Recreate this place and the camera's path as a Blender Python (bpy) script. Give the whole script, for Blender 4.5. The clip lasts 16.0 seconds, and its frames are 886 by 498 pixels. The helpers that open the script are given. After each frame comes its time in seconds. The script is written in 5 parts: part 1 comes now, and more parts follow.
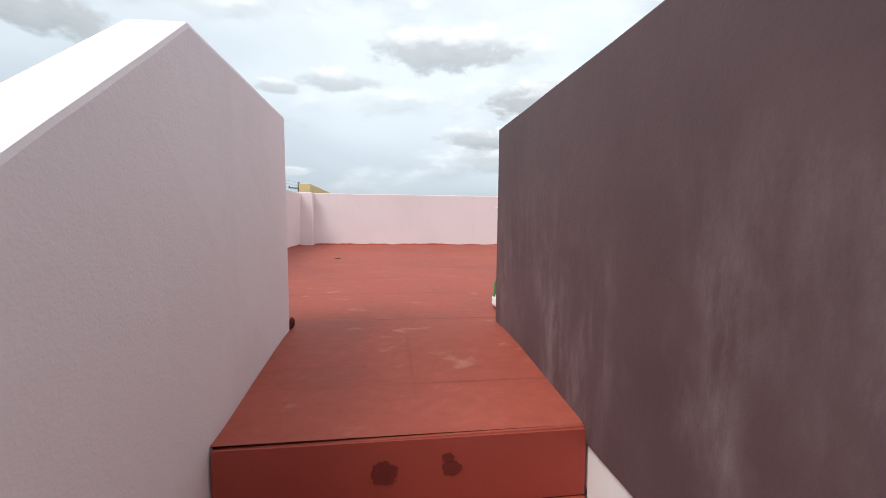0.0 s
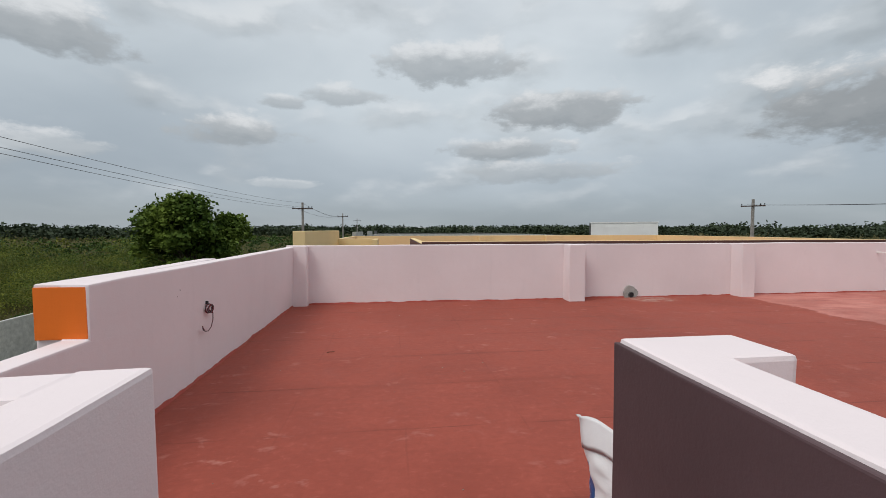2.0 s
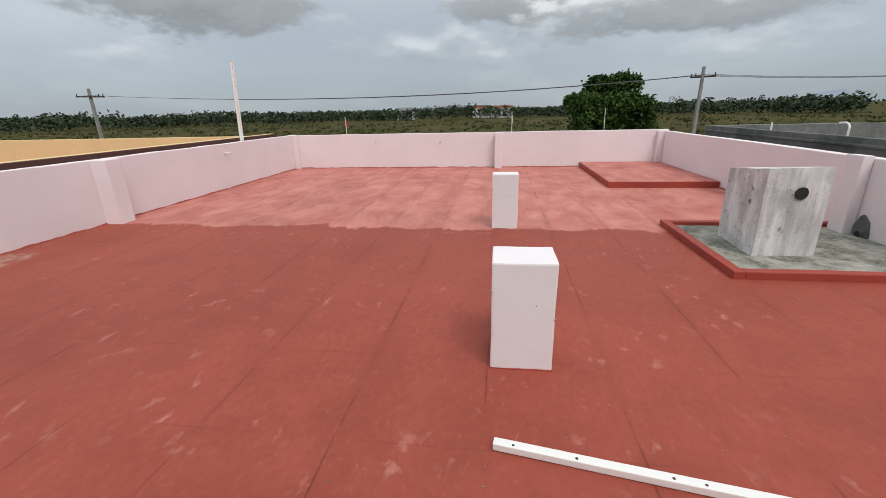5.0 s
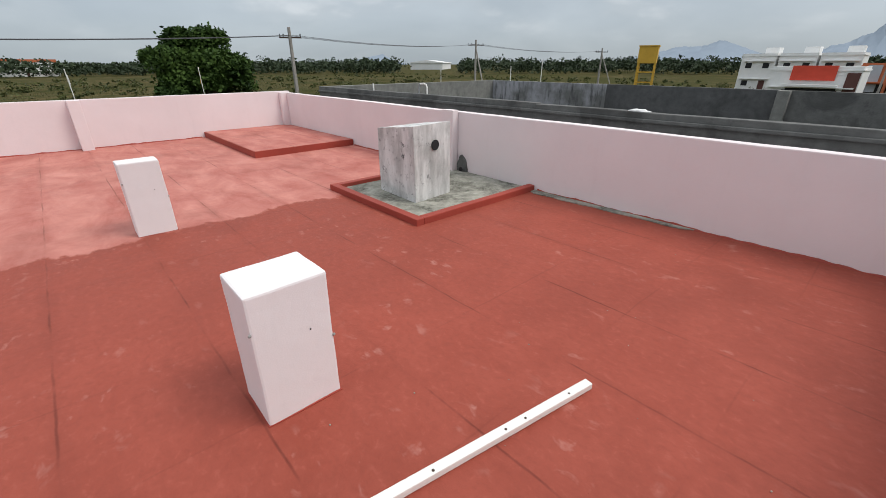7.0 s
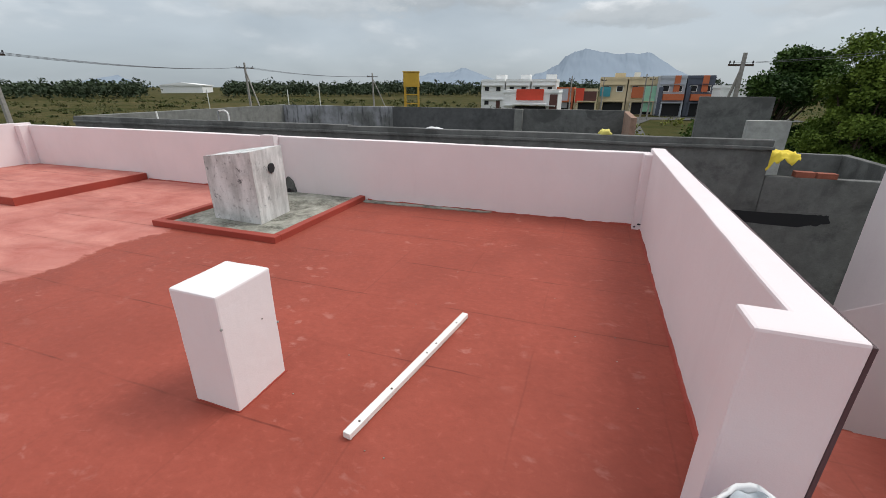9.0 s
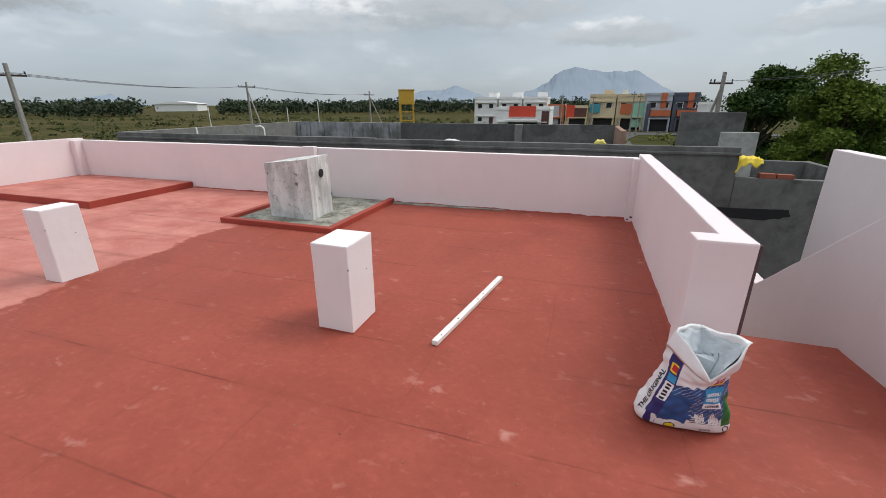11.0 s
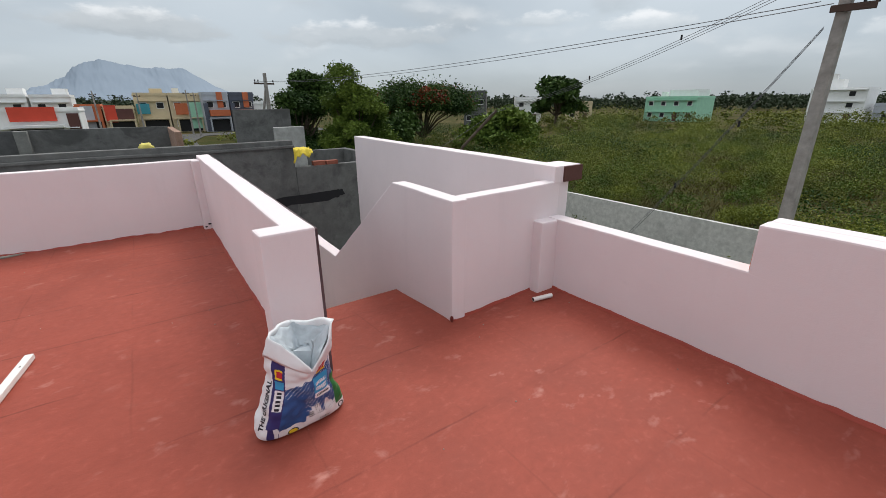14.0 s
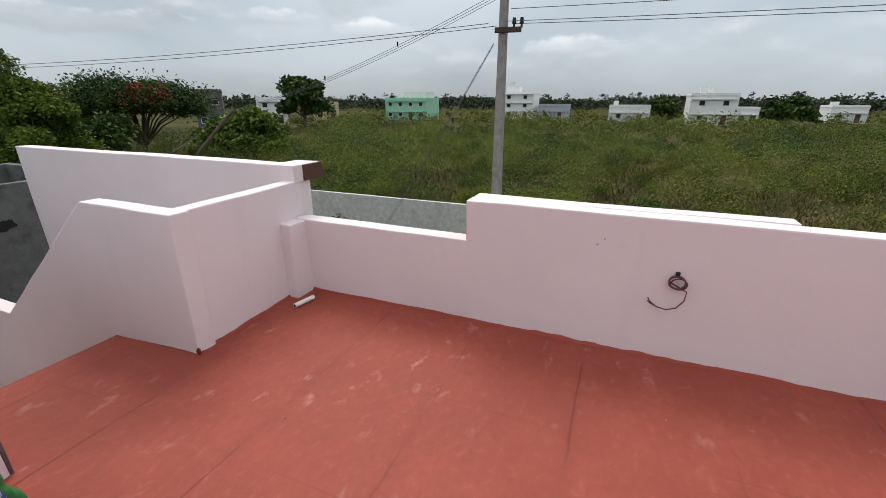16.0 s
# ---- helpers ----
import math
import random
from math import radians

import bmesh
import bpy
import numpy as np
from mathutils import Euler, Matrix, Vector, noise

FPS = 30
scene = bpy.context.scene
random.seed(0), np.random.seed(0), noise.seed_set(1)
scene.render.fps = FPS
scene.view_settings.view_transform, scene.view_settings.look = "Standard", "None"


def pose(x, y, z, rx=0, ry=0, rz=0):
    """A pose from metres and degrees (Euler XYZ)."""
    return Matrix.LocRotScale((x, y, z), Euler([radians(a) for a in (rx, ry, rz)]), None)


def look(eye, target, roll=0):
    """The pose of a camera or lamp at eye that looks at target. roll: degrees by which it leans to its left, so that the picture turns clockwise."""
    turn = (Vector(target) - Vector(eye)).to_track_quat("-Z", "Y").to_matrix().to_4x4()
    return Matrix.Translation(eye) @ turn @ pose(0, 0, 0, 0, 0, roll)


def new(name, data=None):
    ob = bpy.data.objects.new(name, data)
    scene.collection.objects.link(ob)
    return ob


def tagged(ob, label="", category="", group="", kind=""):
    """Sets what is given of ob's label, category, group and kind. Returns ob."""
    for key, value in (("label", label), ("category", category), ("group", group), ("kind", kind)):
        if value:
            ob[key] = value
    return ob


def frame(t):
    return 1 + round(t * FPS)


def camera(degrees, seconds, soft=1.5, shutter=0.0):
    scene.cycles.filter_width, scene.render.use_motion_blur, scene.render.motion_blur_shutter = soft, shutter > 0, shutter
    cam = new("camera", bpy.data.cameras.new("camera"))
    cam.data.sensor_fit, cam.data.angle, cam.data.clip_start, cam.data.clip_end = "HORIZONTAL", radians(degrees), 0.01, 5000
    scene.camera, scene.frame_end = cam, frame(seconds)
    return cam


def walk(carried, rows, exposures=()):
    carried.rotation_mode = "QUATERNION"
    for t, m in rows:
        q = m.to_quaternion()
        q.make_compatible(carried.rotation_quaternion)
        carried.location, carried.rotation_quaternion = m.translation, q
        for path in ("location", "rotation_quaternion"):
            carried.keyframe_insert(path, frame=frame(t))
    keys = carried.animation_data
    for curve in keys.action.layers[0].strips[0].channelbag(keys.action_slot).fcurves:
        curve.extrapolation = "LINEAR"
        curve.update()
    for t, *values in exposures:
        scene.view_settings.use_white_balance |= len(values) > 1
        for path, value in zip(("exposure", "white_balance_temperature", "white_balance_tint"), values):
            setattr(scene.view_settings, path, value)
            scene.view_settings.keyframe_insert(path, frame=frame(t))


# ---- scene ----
cam = camera(93.9, 16.0, soft=0.85)
PATH = [
    (0, (0.429, -1.931, 0.514), (0.7, 0.045, 0.366), 0.6),
    (0.5, (0.443, -1.629, 0.665), (0.643, 0.357, 0.54), 0.6),
    (1, (0.459, -1.376, 0.856), (0.647, 0.612, 0.747), 0.3),
    (1.5, (0.487, -1.142, 1.045), (0.686, 0.846, 0.94), -0.1),
    (2, (0.447, -0.859, 1.213), (0.69, 1.124, 1.119), -0.1),
    (2.5, (0.362, -0.629, 1.392), (0.706, 1.339, 1.296), -0.2),
    (3, (0.41, -0.324, 1.431), (0.912, 1.609, 1.317), -0.3),
    (3.5, (0.54, -0.04, 1.608), (1.393, 1.763, 1.462), -0.6),
    (4, (0.709, 0.192, 1.614), (2.114, 1.59, 1.344), -1.4),
    (4.5, (0.975, 0.157, 1.576), (2.74, 0.974, 1.108), -1.6),
    (5, (1.212, 0.088, 1.528), (3.091, 0.35, 0.894), -1.4),
    (7.5, (1.872, 0.616, 1.596), (2.986, -0.835, 0.788), -0.2),
    (8, (1.881, 0.767, 1.623), (2.723, -0.864, 0.83), -0.0),
    (8.5, (1.819, 1.067, 1.637), (2.46, -0.667, 0.873), 0.4),
    (11, (1.915, 2.533, 1.652), (2.513, 0.742, 0.991), -0.2),
    (11.5, (1.976, 2.599, 1.654), (2.558, 0.8, 1.002), -0.2),
    (12, (1.88, 2.522, 1.644), (2.376, 0.697, 0.993), -0.3),
    (12.5, (1.74, 2.367, 1.63), (1.993, 0.492, 0.981), -0.4),
    (13, (1.691, 2.299, 1.613), (1.501, 0.419, 0.958), -0.3),
    (13.5, (1.716, 2.277, 1.604), (1.035, 0.516, 0.947), -0.4),
    (14, (1.668, 2.284, 1.607), (0.589, 0.74, 0.936), -0.4),
    (14.5, (1.622, 2.282, 1.613), (0.255, 0.99, 0.932), -0.4),
    (15, (1.576, 2.325, 1.609), (0.026, 1.261, 0.926), -0.4),
    (15.5, (1.561, 2.351, 1.62), (-0.107, 1.487, 0.932), -0.3),
    (16, (1.534, 2.397, 1.578), (-0.203, 1.668, 0.905), -0.1),
]
walk(cam, [(t, look(eye, target, roll)) for t, eye, target, roll in PATH],
     exposures=[(0.0, 0.36), (0.5, 0.24), (1.0, 0.03), (1.7, -0.18), (3.0, -0.35), (4.3, -0.24), (5.2, -0.03), (8.0, 0.07), (12.0, 0.08), (16.0, 0.15)])

# ---- sky and sun: an overcast day, brighter towards the zenith ----
SUN_EL, SUN_AZ = 54.0, 235.0
CLOUDS = [
    (-19, 11.6, 6.5, 2.3, 0.85, 0.25), (8, 20.8, 11, 3.2, 0.7, 0.35), (22.5, 15, 9.5, 3.3, 0.85, 0.38), (14.5, 10.4, 9.5, 1.8, 0.7, 0.35),
    (-13.5, 15.8, 3, 1.0, 0.6, 0.3), (-6, 16.9, 6, 1.7, 0.6, 0.3), (55, 11.8, 13, 5.2, 0.95, 0.45), (19.7, 7.4, 11, 2.0, 0.6, 0.25),
    (-36.5, 19, 8, 3.4, 0.8, 0.35), (-36, 8.4, 5.5, 1.6, 0.7, 0.1), (-14, 5.8, 4.5, 0.8, 0.6, 0.0), (90, 11.5, 8, 3.0, 0.85, 0.42),
    (109, 9.4, 17, 3.3, 0.9, 0.42), (162, 10.6, 16, 3.6, 0.8, 0.25), (143, 9.0, 13, 2.8, 0.7, 0.15), (-120, 8.0, 6, 1.3, 0.8, 0.0),
    (-97, 6.0, 7, 1.2, 0.6, 0.0), (-134, 8.8, 5, 1.1, 0.6, 0.05), (-155, 7.4, 12, 1.8, 0.6, 0.2), (-178, 7.6, 9, 1.8, 0.7, 0.25),
]


def sky():
    w = bpy.data.worlds.new("overcast_sky")
    scene.world = w
    w.use_nodes = True
    nt = w.node_tree
    nt.nodes.clear()
    N = lambda k: nt.nodes.new("ShaderNode" + k)
    L = nt.links.new

    def M(op, a, b=None, c=None, clamp=False):
        n = N("Math")
        n.operation, n.use_clamp = op, clamp
        for k, v in enumerate((a, b, c)):
            if v is None:
                continue
            if isinstance(v, (int, float)):
                n.inputs[k].default_value = v
            else:
                L(v, n.inputs[k])
        return n.outputs[0]

    def ramp(fac, stops):
        n = N("ValToRGB")
        n.color_ramp.interpolation = "EASE"
        e = n.color_ramp.elements
        while len(e) < len(stops):
            e.new(0.5)
        for q, (p, c) in zip(e, stops):
            q.position, q.color = p, (*c, 1)
        L(fac, n.inputs[0])
        return n.outputs[0]

    def mix(f, a, b, kind="MIX"):
        n = N("Mix")
        n.data_type, n.blend_type = "RGBA", kind
        for k, v in ((0, f), (6, a), (7, b)):
            if isinstance(v, (int, float)):
                n.inputs[k].default_value = v
            elif isinstance(v, tuple):
                n.inputs[k].default_value = (*v, 1)
            else:
                L(v, n.inputs[k])
        return n.outputs[2]

    tc, sep = N("TexCoord"), N("SeparateXYZ")
    L(tc.outputs["Generated"], sep.inputs[0])
    x, y, z = sep.outputs
    up = M("MAXIMUM", z, 0.0)

    def shell(lift):
        """Bearings with the height stretched, for flat-based heaps; lift looks a little higher."""
        v = N("CombineXYZ")
        L(x, v.inputs[0])
        L(y, v.inputs[1])
        L(M("MULTIPLY", M("ADD", M("POWER", up, 0.85), lift), 2.05), v.inputs[2])
        return v.outputs[0]

    deck, higher = shell(0.0), shell(0.028)

    def cloud(where, scale, detail, rough, shift, warp=0.3):
        n, mp = N("TexNoise"), N("Mapping")
        mp.inputs["Location"].default_value = shift
        L(where, mp.inputs[0])
        L(mp.outputs[0], n.inputs["Vector"])
        n.inputs["Scale"].default_value, n.inputs["Detail"].default_value = scale, detail
        n.inputs["Roughness"].default_value, n.inputs["Distortion"].default_value = rough, warp
        return n.outputs[0]

    def heap(where):
        return M("ADD", M("MULTIPLY", cloud(where, 4.3, 7, 0.46, (7.1, 3.3, 0), 0.0), 0.84), M("MULTIPLY", cloud(where, 11.0, 5, 0.5, (1.7, 9.2, 0), 0.0), 0.16))

    nish = N("TexSky")
    nish.sky_type, nish.sun_disc = "NISHITA", False
    nish.sun_elevation, nish.sun_rotation = radians(SUN_EL), radians(SUN_AZ)
    clear = mix(1.0, nish.outputs[0], (0.1, 0.1, 0.1), "MULTIPLY")
    veil = ramp(up, [(0.0, (0.40, 0.452, 0.492)), (0.10, (0.485, 0.545, 0.60)), (0.30, (0.62, 0.685, 0.73)), (0.55, (0.74, 0.79, 0.83)), (1.0, (1.12, 1.15, 1.19))])
    broad = cloud(deck, 1.5, 5, 0.5, (2.3, 0.7, 0))
    veil = mix(1.0, veil, ramp(broad, [(0.30, (0.84, 0.86, 0.88)), (0.70, (1.18, 1.17, 1.16))]), "MULTIPLY")
    side = M("ADD", 1.0, M("ADD", M("MULTIPLY", y, 0.08), M("MULTIPLY", x, 0.05)))
    tone = N("CombineXYZ")
    for k in range(3):
        L(side, tone.inputs[k])
    veil = mix(1.0, veil, tone.outputs[0], "MULTIPLY")
    base = mix(0.9, clear, veil)
    here, above = heap(deck), heap(higher)
    body = ramp(here, [(0.48, (0, 0, 0)), (0.66, (1, 1, 1))])
    under = M("ADD", M("MULTIPLY", M("SUBTRACT", above, here), 5.0), M("ADD", 0.42, M("MULTIPLY", M("SUBTRACT", here, 0.54), 2.4)), clamp=True)
    heapcol = ramp(under, [(0.0, (0.80, 0.83, 0.855)), (0.45, (0.53, 0.575, 0.61)), (1.0, (0.33, 0.37, 0.40))])
    heapcol = mix(1.0, heapcol, tone.outputs[0], "MULTIPLY")
    low = ramp(up, [(0.02, (0.12, 0.12, 0.12)), (0.15, (1, 1, 1))])
    out = mix(M("MULTIPLY", M("MULTIPLY", body, 0.62), low), base, heapcol)
    # the separate clouds of the day: bearing, height, half width, half height (degrees), cover, depth of the grey base
    az, elev = M("ARCTAN2", x, y), M("ARCSINE", z)
    ragged = M("ADD", M("MULTIPLY", M("SUBTRACT", cloud(deck, 7.0, 8, 0.58, (4.4, 1.2, 0), 0.2), 0.5), 2.6), M("MULTIPLY", M("SUBTRACT", cloud(deck, 22.0, 6, 0.6, (0.4, 5.2, 0), 0.0), 0.5), 1.5))
    for a0, e0, wide, tall, cover, deep in CLOUDS:
        dx = M("DIVIDE", M("WRAP", M("SUBTRACT", az, radians(a0)), math.pi, -math.pi), radians(wide))
        dy = M("DIVIDE", M("SUBTRACT", elev, radians(e0)), radians(tall))
        flat = M("MAXIMUM", dy, M("MULTIPLY", dy, -1.5))
        far = M("ADD", M("SQRT", M("ADD", M("MULTIPLY", dx, dx), M("MULTIPLY", flat, flat))), M("MULTIPLY", ragged, -0.75))
        mask = M("MULTIPLY", ramp(M("MULTIPLY", far, 0.5), [(0.30, (1, 1, 1)), (0.56, (0, 0, 0))]), cover)
        light = M("ADD", M("ADD", M("MULTIPLY", dy, 0.58), 0.36), M("MULTIPLY", ragged, 0.42), clamp=True)
        k = 1.0 - deep
        grey = ramp(light, [(0.0, (0.52 * k, 0.575 * k, 0.62 * k)), (0.45, (0.60 * k + 0.04, 0.65 * k + 0.04, 0.69 * k + 0.04)), (1.0, (0.88, 0.90, 0.92))])
        out = mix(mask, out, grey)
    high = ramp(up, [(0.45, (0, 0, 0)), (0.75, (1, 1, 1))])
    out = mix(high, out, base)
    bg, o = N("Background"), N("OutputWorld")
    L(out, bg.inputs[0])
    bg.inputs[1].default_value = 1.0
    L(bg.outputs[0], o.inputs[0])


sky()
sun = new("sun", bpy.data.lights.new("sun", "SUN"))
sun.data.energy, sun.data.angle, sun.data.color = 1.9, radians(28), (1.0, 0.96, 0.9)
az, el = radians(SUN_AZ), radians(SUN_EL)
sun.matrix_world = look((math.sin(az) * math.cos(el) * 50, math.cos(az) * math.cos(el) * 50, math.sin(el) * 50), (0, 0, 0))


# ---- materials ----
class Mat:
    """A small builder of node materials on object-space or world-space coordinates."""

    def __init__(self, name, rough=0.8, metal=0.0):
        self.m = bpy.data.materials.new(name)
        self.m.use_nodes = True
        self.nt = self.m.node_tree
        self.b = self.nt.nodes["Principled BSDF"]
        self.b.inputs["Roughness"].default_value = rough
        self.b.inputs["Metallic"].default_value = metal
        self.b.inputs["Specular IOR Level"].default_value = 0.3
        self.geo = self.nt.nodes.new("ShaderNodeNewGeometry")

    def node(self, k):
        return self.nt.nodes.new("ShaderNode" + k)

    def link(self, a, b):
        self.nt.links.new(a, b)

    def noise(self, scale, detail=6, rough=0.6, stretch=(1, 1, 1), shift=(0, 0, 0), warp=0.0):
        n, mp = self.node("TexNoise"), self.node("Mapping")
        mp.inputs["Scale"].default_value, mp.inputs["Location"].default_value = stretch, shift
        self.link(self.geo.outputs["Position"], mp.inputs[0])
        self.link(mp.outputs[0], n.inputs["Vector"])
        n.inputs["Scale"].default_value, n.inputs["Detail"].default_value = scale, detail
        n.inputs["Roughness"].default_value, n.inputs["Distortion"].default_value = rough, warp
        return n.outputs[0]

    def ramp(self, fac, stops, kind="LINEAR"):
        n = self.node("ValToRGB")
        n.color_ramp.interpolation = kind
        e = n.color_ramp.elements
        while len(e) < len(stops):
            e.new(0.5)
        for q, (p, c) in zip(e, stops):
            q.position, q.color = p, (*(c if isinstance(c, tuple) else (c, c, c)), 1)
        self.link(fac, n.inputs[0])
        return n.outputs[0]

    def mix(self, f, a, b, kind="MIX"):
        n = self.node("Mix")
        n.data_type, n.blend_type = "RGBA", kind
        for k, v in ((0, f), (6, a), (7, b)):
            if isinstance(v, (int, float)):
                n.inputs[k].default_value = v
            elif isinstance(v, tuple):
                n.inputs[k].default_value = (*v, 1)
            else:
                self.link(v, n.inputs[k])
        return n.outputs[2]

    def math(self, op, a, b=None, clamp=False):
        n = self.node("Math")
        n.operation, n.use_clamp = op, clamp
        for k, v in enumerate((a, b)):
            if isinstance(v, (int, float)):
                n.inputs[k].default_value = v
            elif v is not None:
                self.link(v, n.inputs[k])
        return n.outputs[0]

    def xyz(self):
        n = self.node("SeparateXYZ")
        self.link(self.geo.outputs["Position"], n.inputs[0])
        return n.outputs

    def color(self, c):
        if isinstance(c, tuple):
            self.b.inputs["Base Color"].default_value = (*c, 1)
        else:
            self.link(c, self.b.inputs["Base Color"])
        return self

    def bump(self, h, dist=0.004, strength=0.6):
        n = self.node("Bump")
        n.inputs["Distance"].default_value, n.inputs["Strength"].default_value = dist, strength
        self.link(h, n.inputs["Height"])
        self.link(n.outputs[0], self.b.inputs["Normal"])
        return self


def mul(c, k):
    return tuple(v * k for v in c)


def paint(name, c, var=0.07, rough=0.7, grime=0.25):
    """Emulsion paint on hand-floated plaster: trowel waves, fine grain, faint runs."""
    m = Mat(name, rough)
    big = m.noise(1.1, 4, 0.55)
    mid = m.noise(9, 6, 0.6)
    col = m.mix(m.ramp(big, [(0.3, 0.0), (0.7, 1.0)]), mul(c, 1 - var), mul(c, 1 + var * 0.4))
    runs = m.noise(5, 5, 0.65, (1, 1, 0.12))
    col = m.mix(m.math("MULTIPLY", m.ramp(runs, [(0.56, 0.0), (0.78, 1.0)]), grime), col, mul(c, 0.72))
    col = m.mix(m.math("MULTIPLY", m.ramp(mid, [(0.62, 0.0), (0.75, 1.0)]), 0.22), col, mul(c, 0.86))
    grain = m.math("ADD", m.math("MULTIPLY", m.noise(160, 3, 0.6), 0.35), m.noise(14, 5, 0.55))
    m.color(col).bump(grain, 0.006, 0.35)
    return m.m


def cement(name, c, patch=0.5, rough=0.9):
    """Bare cement plaster with damp patches and trowel marks."""
    m = Mat(name, rough)
    big, mid = m.noise(0.9, 5, 0.6, warp=0.6), m.noise(6, 7, 0.65)
    col = m.mix(m.ramp(mid, [(0.3, 0.0), (0.7, 1.0)]), mul(c, 0.78), mul(c, 1.2))
    col = m.mix(m.math("MULTIPLY", m.ramp(big, [(0.52, 0.0), (0.60, 1.0)]), patch), col, mul(c, 0.42))
    blot = m.math("MULTIPLY", m.ramp(m.noise(3.1, 6, 0.65, shift=(5, 1, 8)), [(0.54, 0.0), (0.66, 1.0)]), patch)
    col = m.mix(m.math("MULTIPLY", blot, 0.8), col, mul(c, 0.35))
    h = m.math("ADD", m.noise(40, 6, 0.7), m.math("MULTIPLY", mid, 1.2))
    m.color(col).bump(h, 0.012, 0.5)
    return m.m


def plain(name, c, rough=0.6, metal=0.0, var=0.12, scale=12):
    m = Mat(name, rough, metal)
    m.color(m.mix(m.noise(scale, 5), mul(c, 1 - var), mul(c, 1 + var)))
    m.bump(m.noise(scale * 8, 4), 0.002, 0.3)
    return m.m


def floor_paint():
    """Red oxide terrace coating: worn puffs, seams of the screed, and one fresh end still pale."""
    m = Mat("red_oxide_floor", 0.62)
    x, y, z = m.xyz()
    c = (0.302, 0.065, 0.042)
    m.b.inputs["Specular IOR Level"].default_value = 0.2
    broad, mid = m.noise(0.35, 5, 0.6), m.noise(3.2, 7, 0.62)
    col = m.mix(m.ramp(broad, [(0.3, 0.0), (0.7, 1.0)]), mul(c, 0.82), mul(c, 1.08))
    col = m.mix(m.math("MULTIPLY", m.ramp(mid, [(0.40, 0.0), (0.70, 1.0)]), 0.5), col, (0.37, 0.090, 0.062))
    fine = m.noise(17, 8, 0.66, (1, 1.3, 1), (2, 5, 0), 0.4)
    col = m.mix(m.math("MULTIPLY", m.ramp(fine, [(0.48, 0.0), (0.66, 1.0)]), 0.28), col, mul(c, 0.66))
    col = m.mix(m.math("MULTIPLY", m.ramp(fine, [(0.30, 1.0), (0.44, 0.0)]), 0.4), col, (0.42, 0.115, 0.082))
    # the pale end, with a ragged brushed border
    edge = m.math("ADD", x, m.math("MULTIPLY", m.math("SUBTRACT", m.noise(1.3, 6, 0.65, (0.6, 1, 1)), 0.5), 1.1))
    pale = m.ramp(m.math("SUBTRACT", edge, 6.1), [(0.50, 0.0), (0.56, 1.0)])
    streak = m.noise(2.0, 7, 0.66, (0.6, 1.2, 1), warp=0.5)
    pcol = m.mix(m.ramp(streak, [(0.3, 0.0), (0.72, 1.0)]), (0.40, 0.115, 0.092), (0.62, 0.27, 0.22))
    col = m.mix(m.math("MULTIPLY", pale, 0.9), col, pcol)
    # pale scuffs
    puff = m.math("MULTIPLY", m.ramp(m.noise(1.4, 3, 0.5, shift=(4, 9, 0)), [(0.46, 0.0), (0.62, 1.0)]), m.ramp(m.noise(5.5, 4, 0.55, (1, 1.5, 1), warp=0.3), [(0.60, 0.0), (0.74, 1.0)]))
    col = m.mix(m.math("MULTIPLY", puff, 0.72), col, (0.52, 0.24, 0.20))
    # lime washed out round the north drain
    sx, sy = m.math("MULTIPLY", m.math("SUBTRACT", x, 4.85), 1.3), m.math("MULTIPLY", m.math("SUBTRACT", y, 5.75), 2.2)
    rim = m.math("ADD", m.math("ADD", m.math("MULTIPLY", sx, sx), m.math("MULTIPLY", sy, sy)), m.math("MULTIPLY", m.math("SUBTRACT", m.noise(4, 6, 0.65), 0.5), 1.2))
    spill = m.math("MULTIPLY", m.ramp(rim, [(0.10, 1.0), (0.42, 0.0)]), m.ramp(m.noise(9, 6, 0.65, shift=(0, 7, 0)), [(0.40, 0.0), (0.60, 1.0)]))
    col = m.mix(m.math("MULTIPLY", spill, 0.6), col, (0.46, 0.36, 0.30))
    damp = m.ramp(m.noise(0.8, 5, 0.6, shift=(11, 2, 0)), [(0.50, 0.0), (0.66, 1.0)])
    col = m.mix(m.math("MULTIPLY", damp, 0.3), col, mul(c, 0.62))
    # seams
    for axis, gap, off, ink in ((x, 0.75, 0.807, 0.20), (y, 0.735, 0.3095, 0.62)):
        w = m.math("ADD", axis, m.math("MULTIPLY", m.math("SUBTRACT", m.noise(2.3, 4), 0.5), 0.035))
        d = m.math("ABSOLUTE", m.math("SUBTRACT", m.math("FRACT", m.math("ADD", m.math("DIVIDE", w, gap), off)), 0.5))
        line = m.math("MULTIPLY", m.ramp(d, [(0.0, 1.0), (0.005, 0.8), (0.012, 0.0)]), m.ramp(m.noise(1.2, 5, shift=(off * 20, 0, 0)), [(0.46, 0.06), (0.60, 1.0)]))
        col = m.mix(m.math("MULTIPLY", line, ink), col, mul(c, 0.30))
        soft = m.math("MULTIPLY", m.ramp(d, [(0.0, 1.0), (0.09, 0.0)]), m.ramp(m.noise(0.9, 4, shift=(0, off * 20, 3)), [(0.46, 0.0), (0.62, 1.0)]))
        col = m.mix(m.math("MULTIPLY", soft, ink * 0.45), col, mul(c, 0.62))
    fleck = m.ramp(m.noise(60, 2, 0.5), [(0.76, 0.0), (0.8, 1.0)])
    col = m.mix(m.math("MULTIPLY", fleck, 0.35), col, mul(c, 0.4))
    h = m.math("ADD", m.math("MULTIPLY", m.noise(110, 4, 0.6), 0.5), m.noise(10, 6, 0.6))
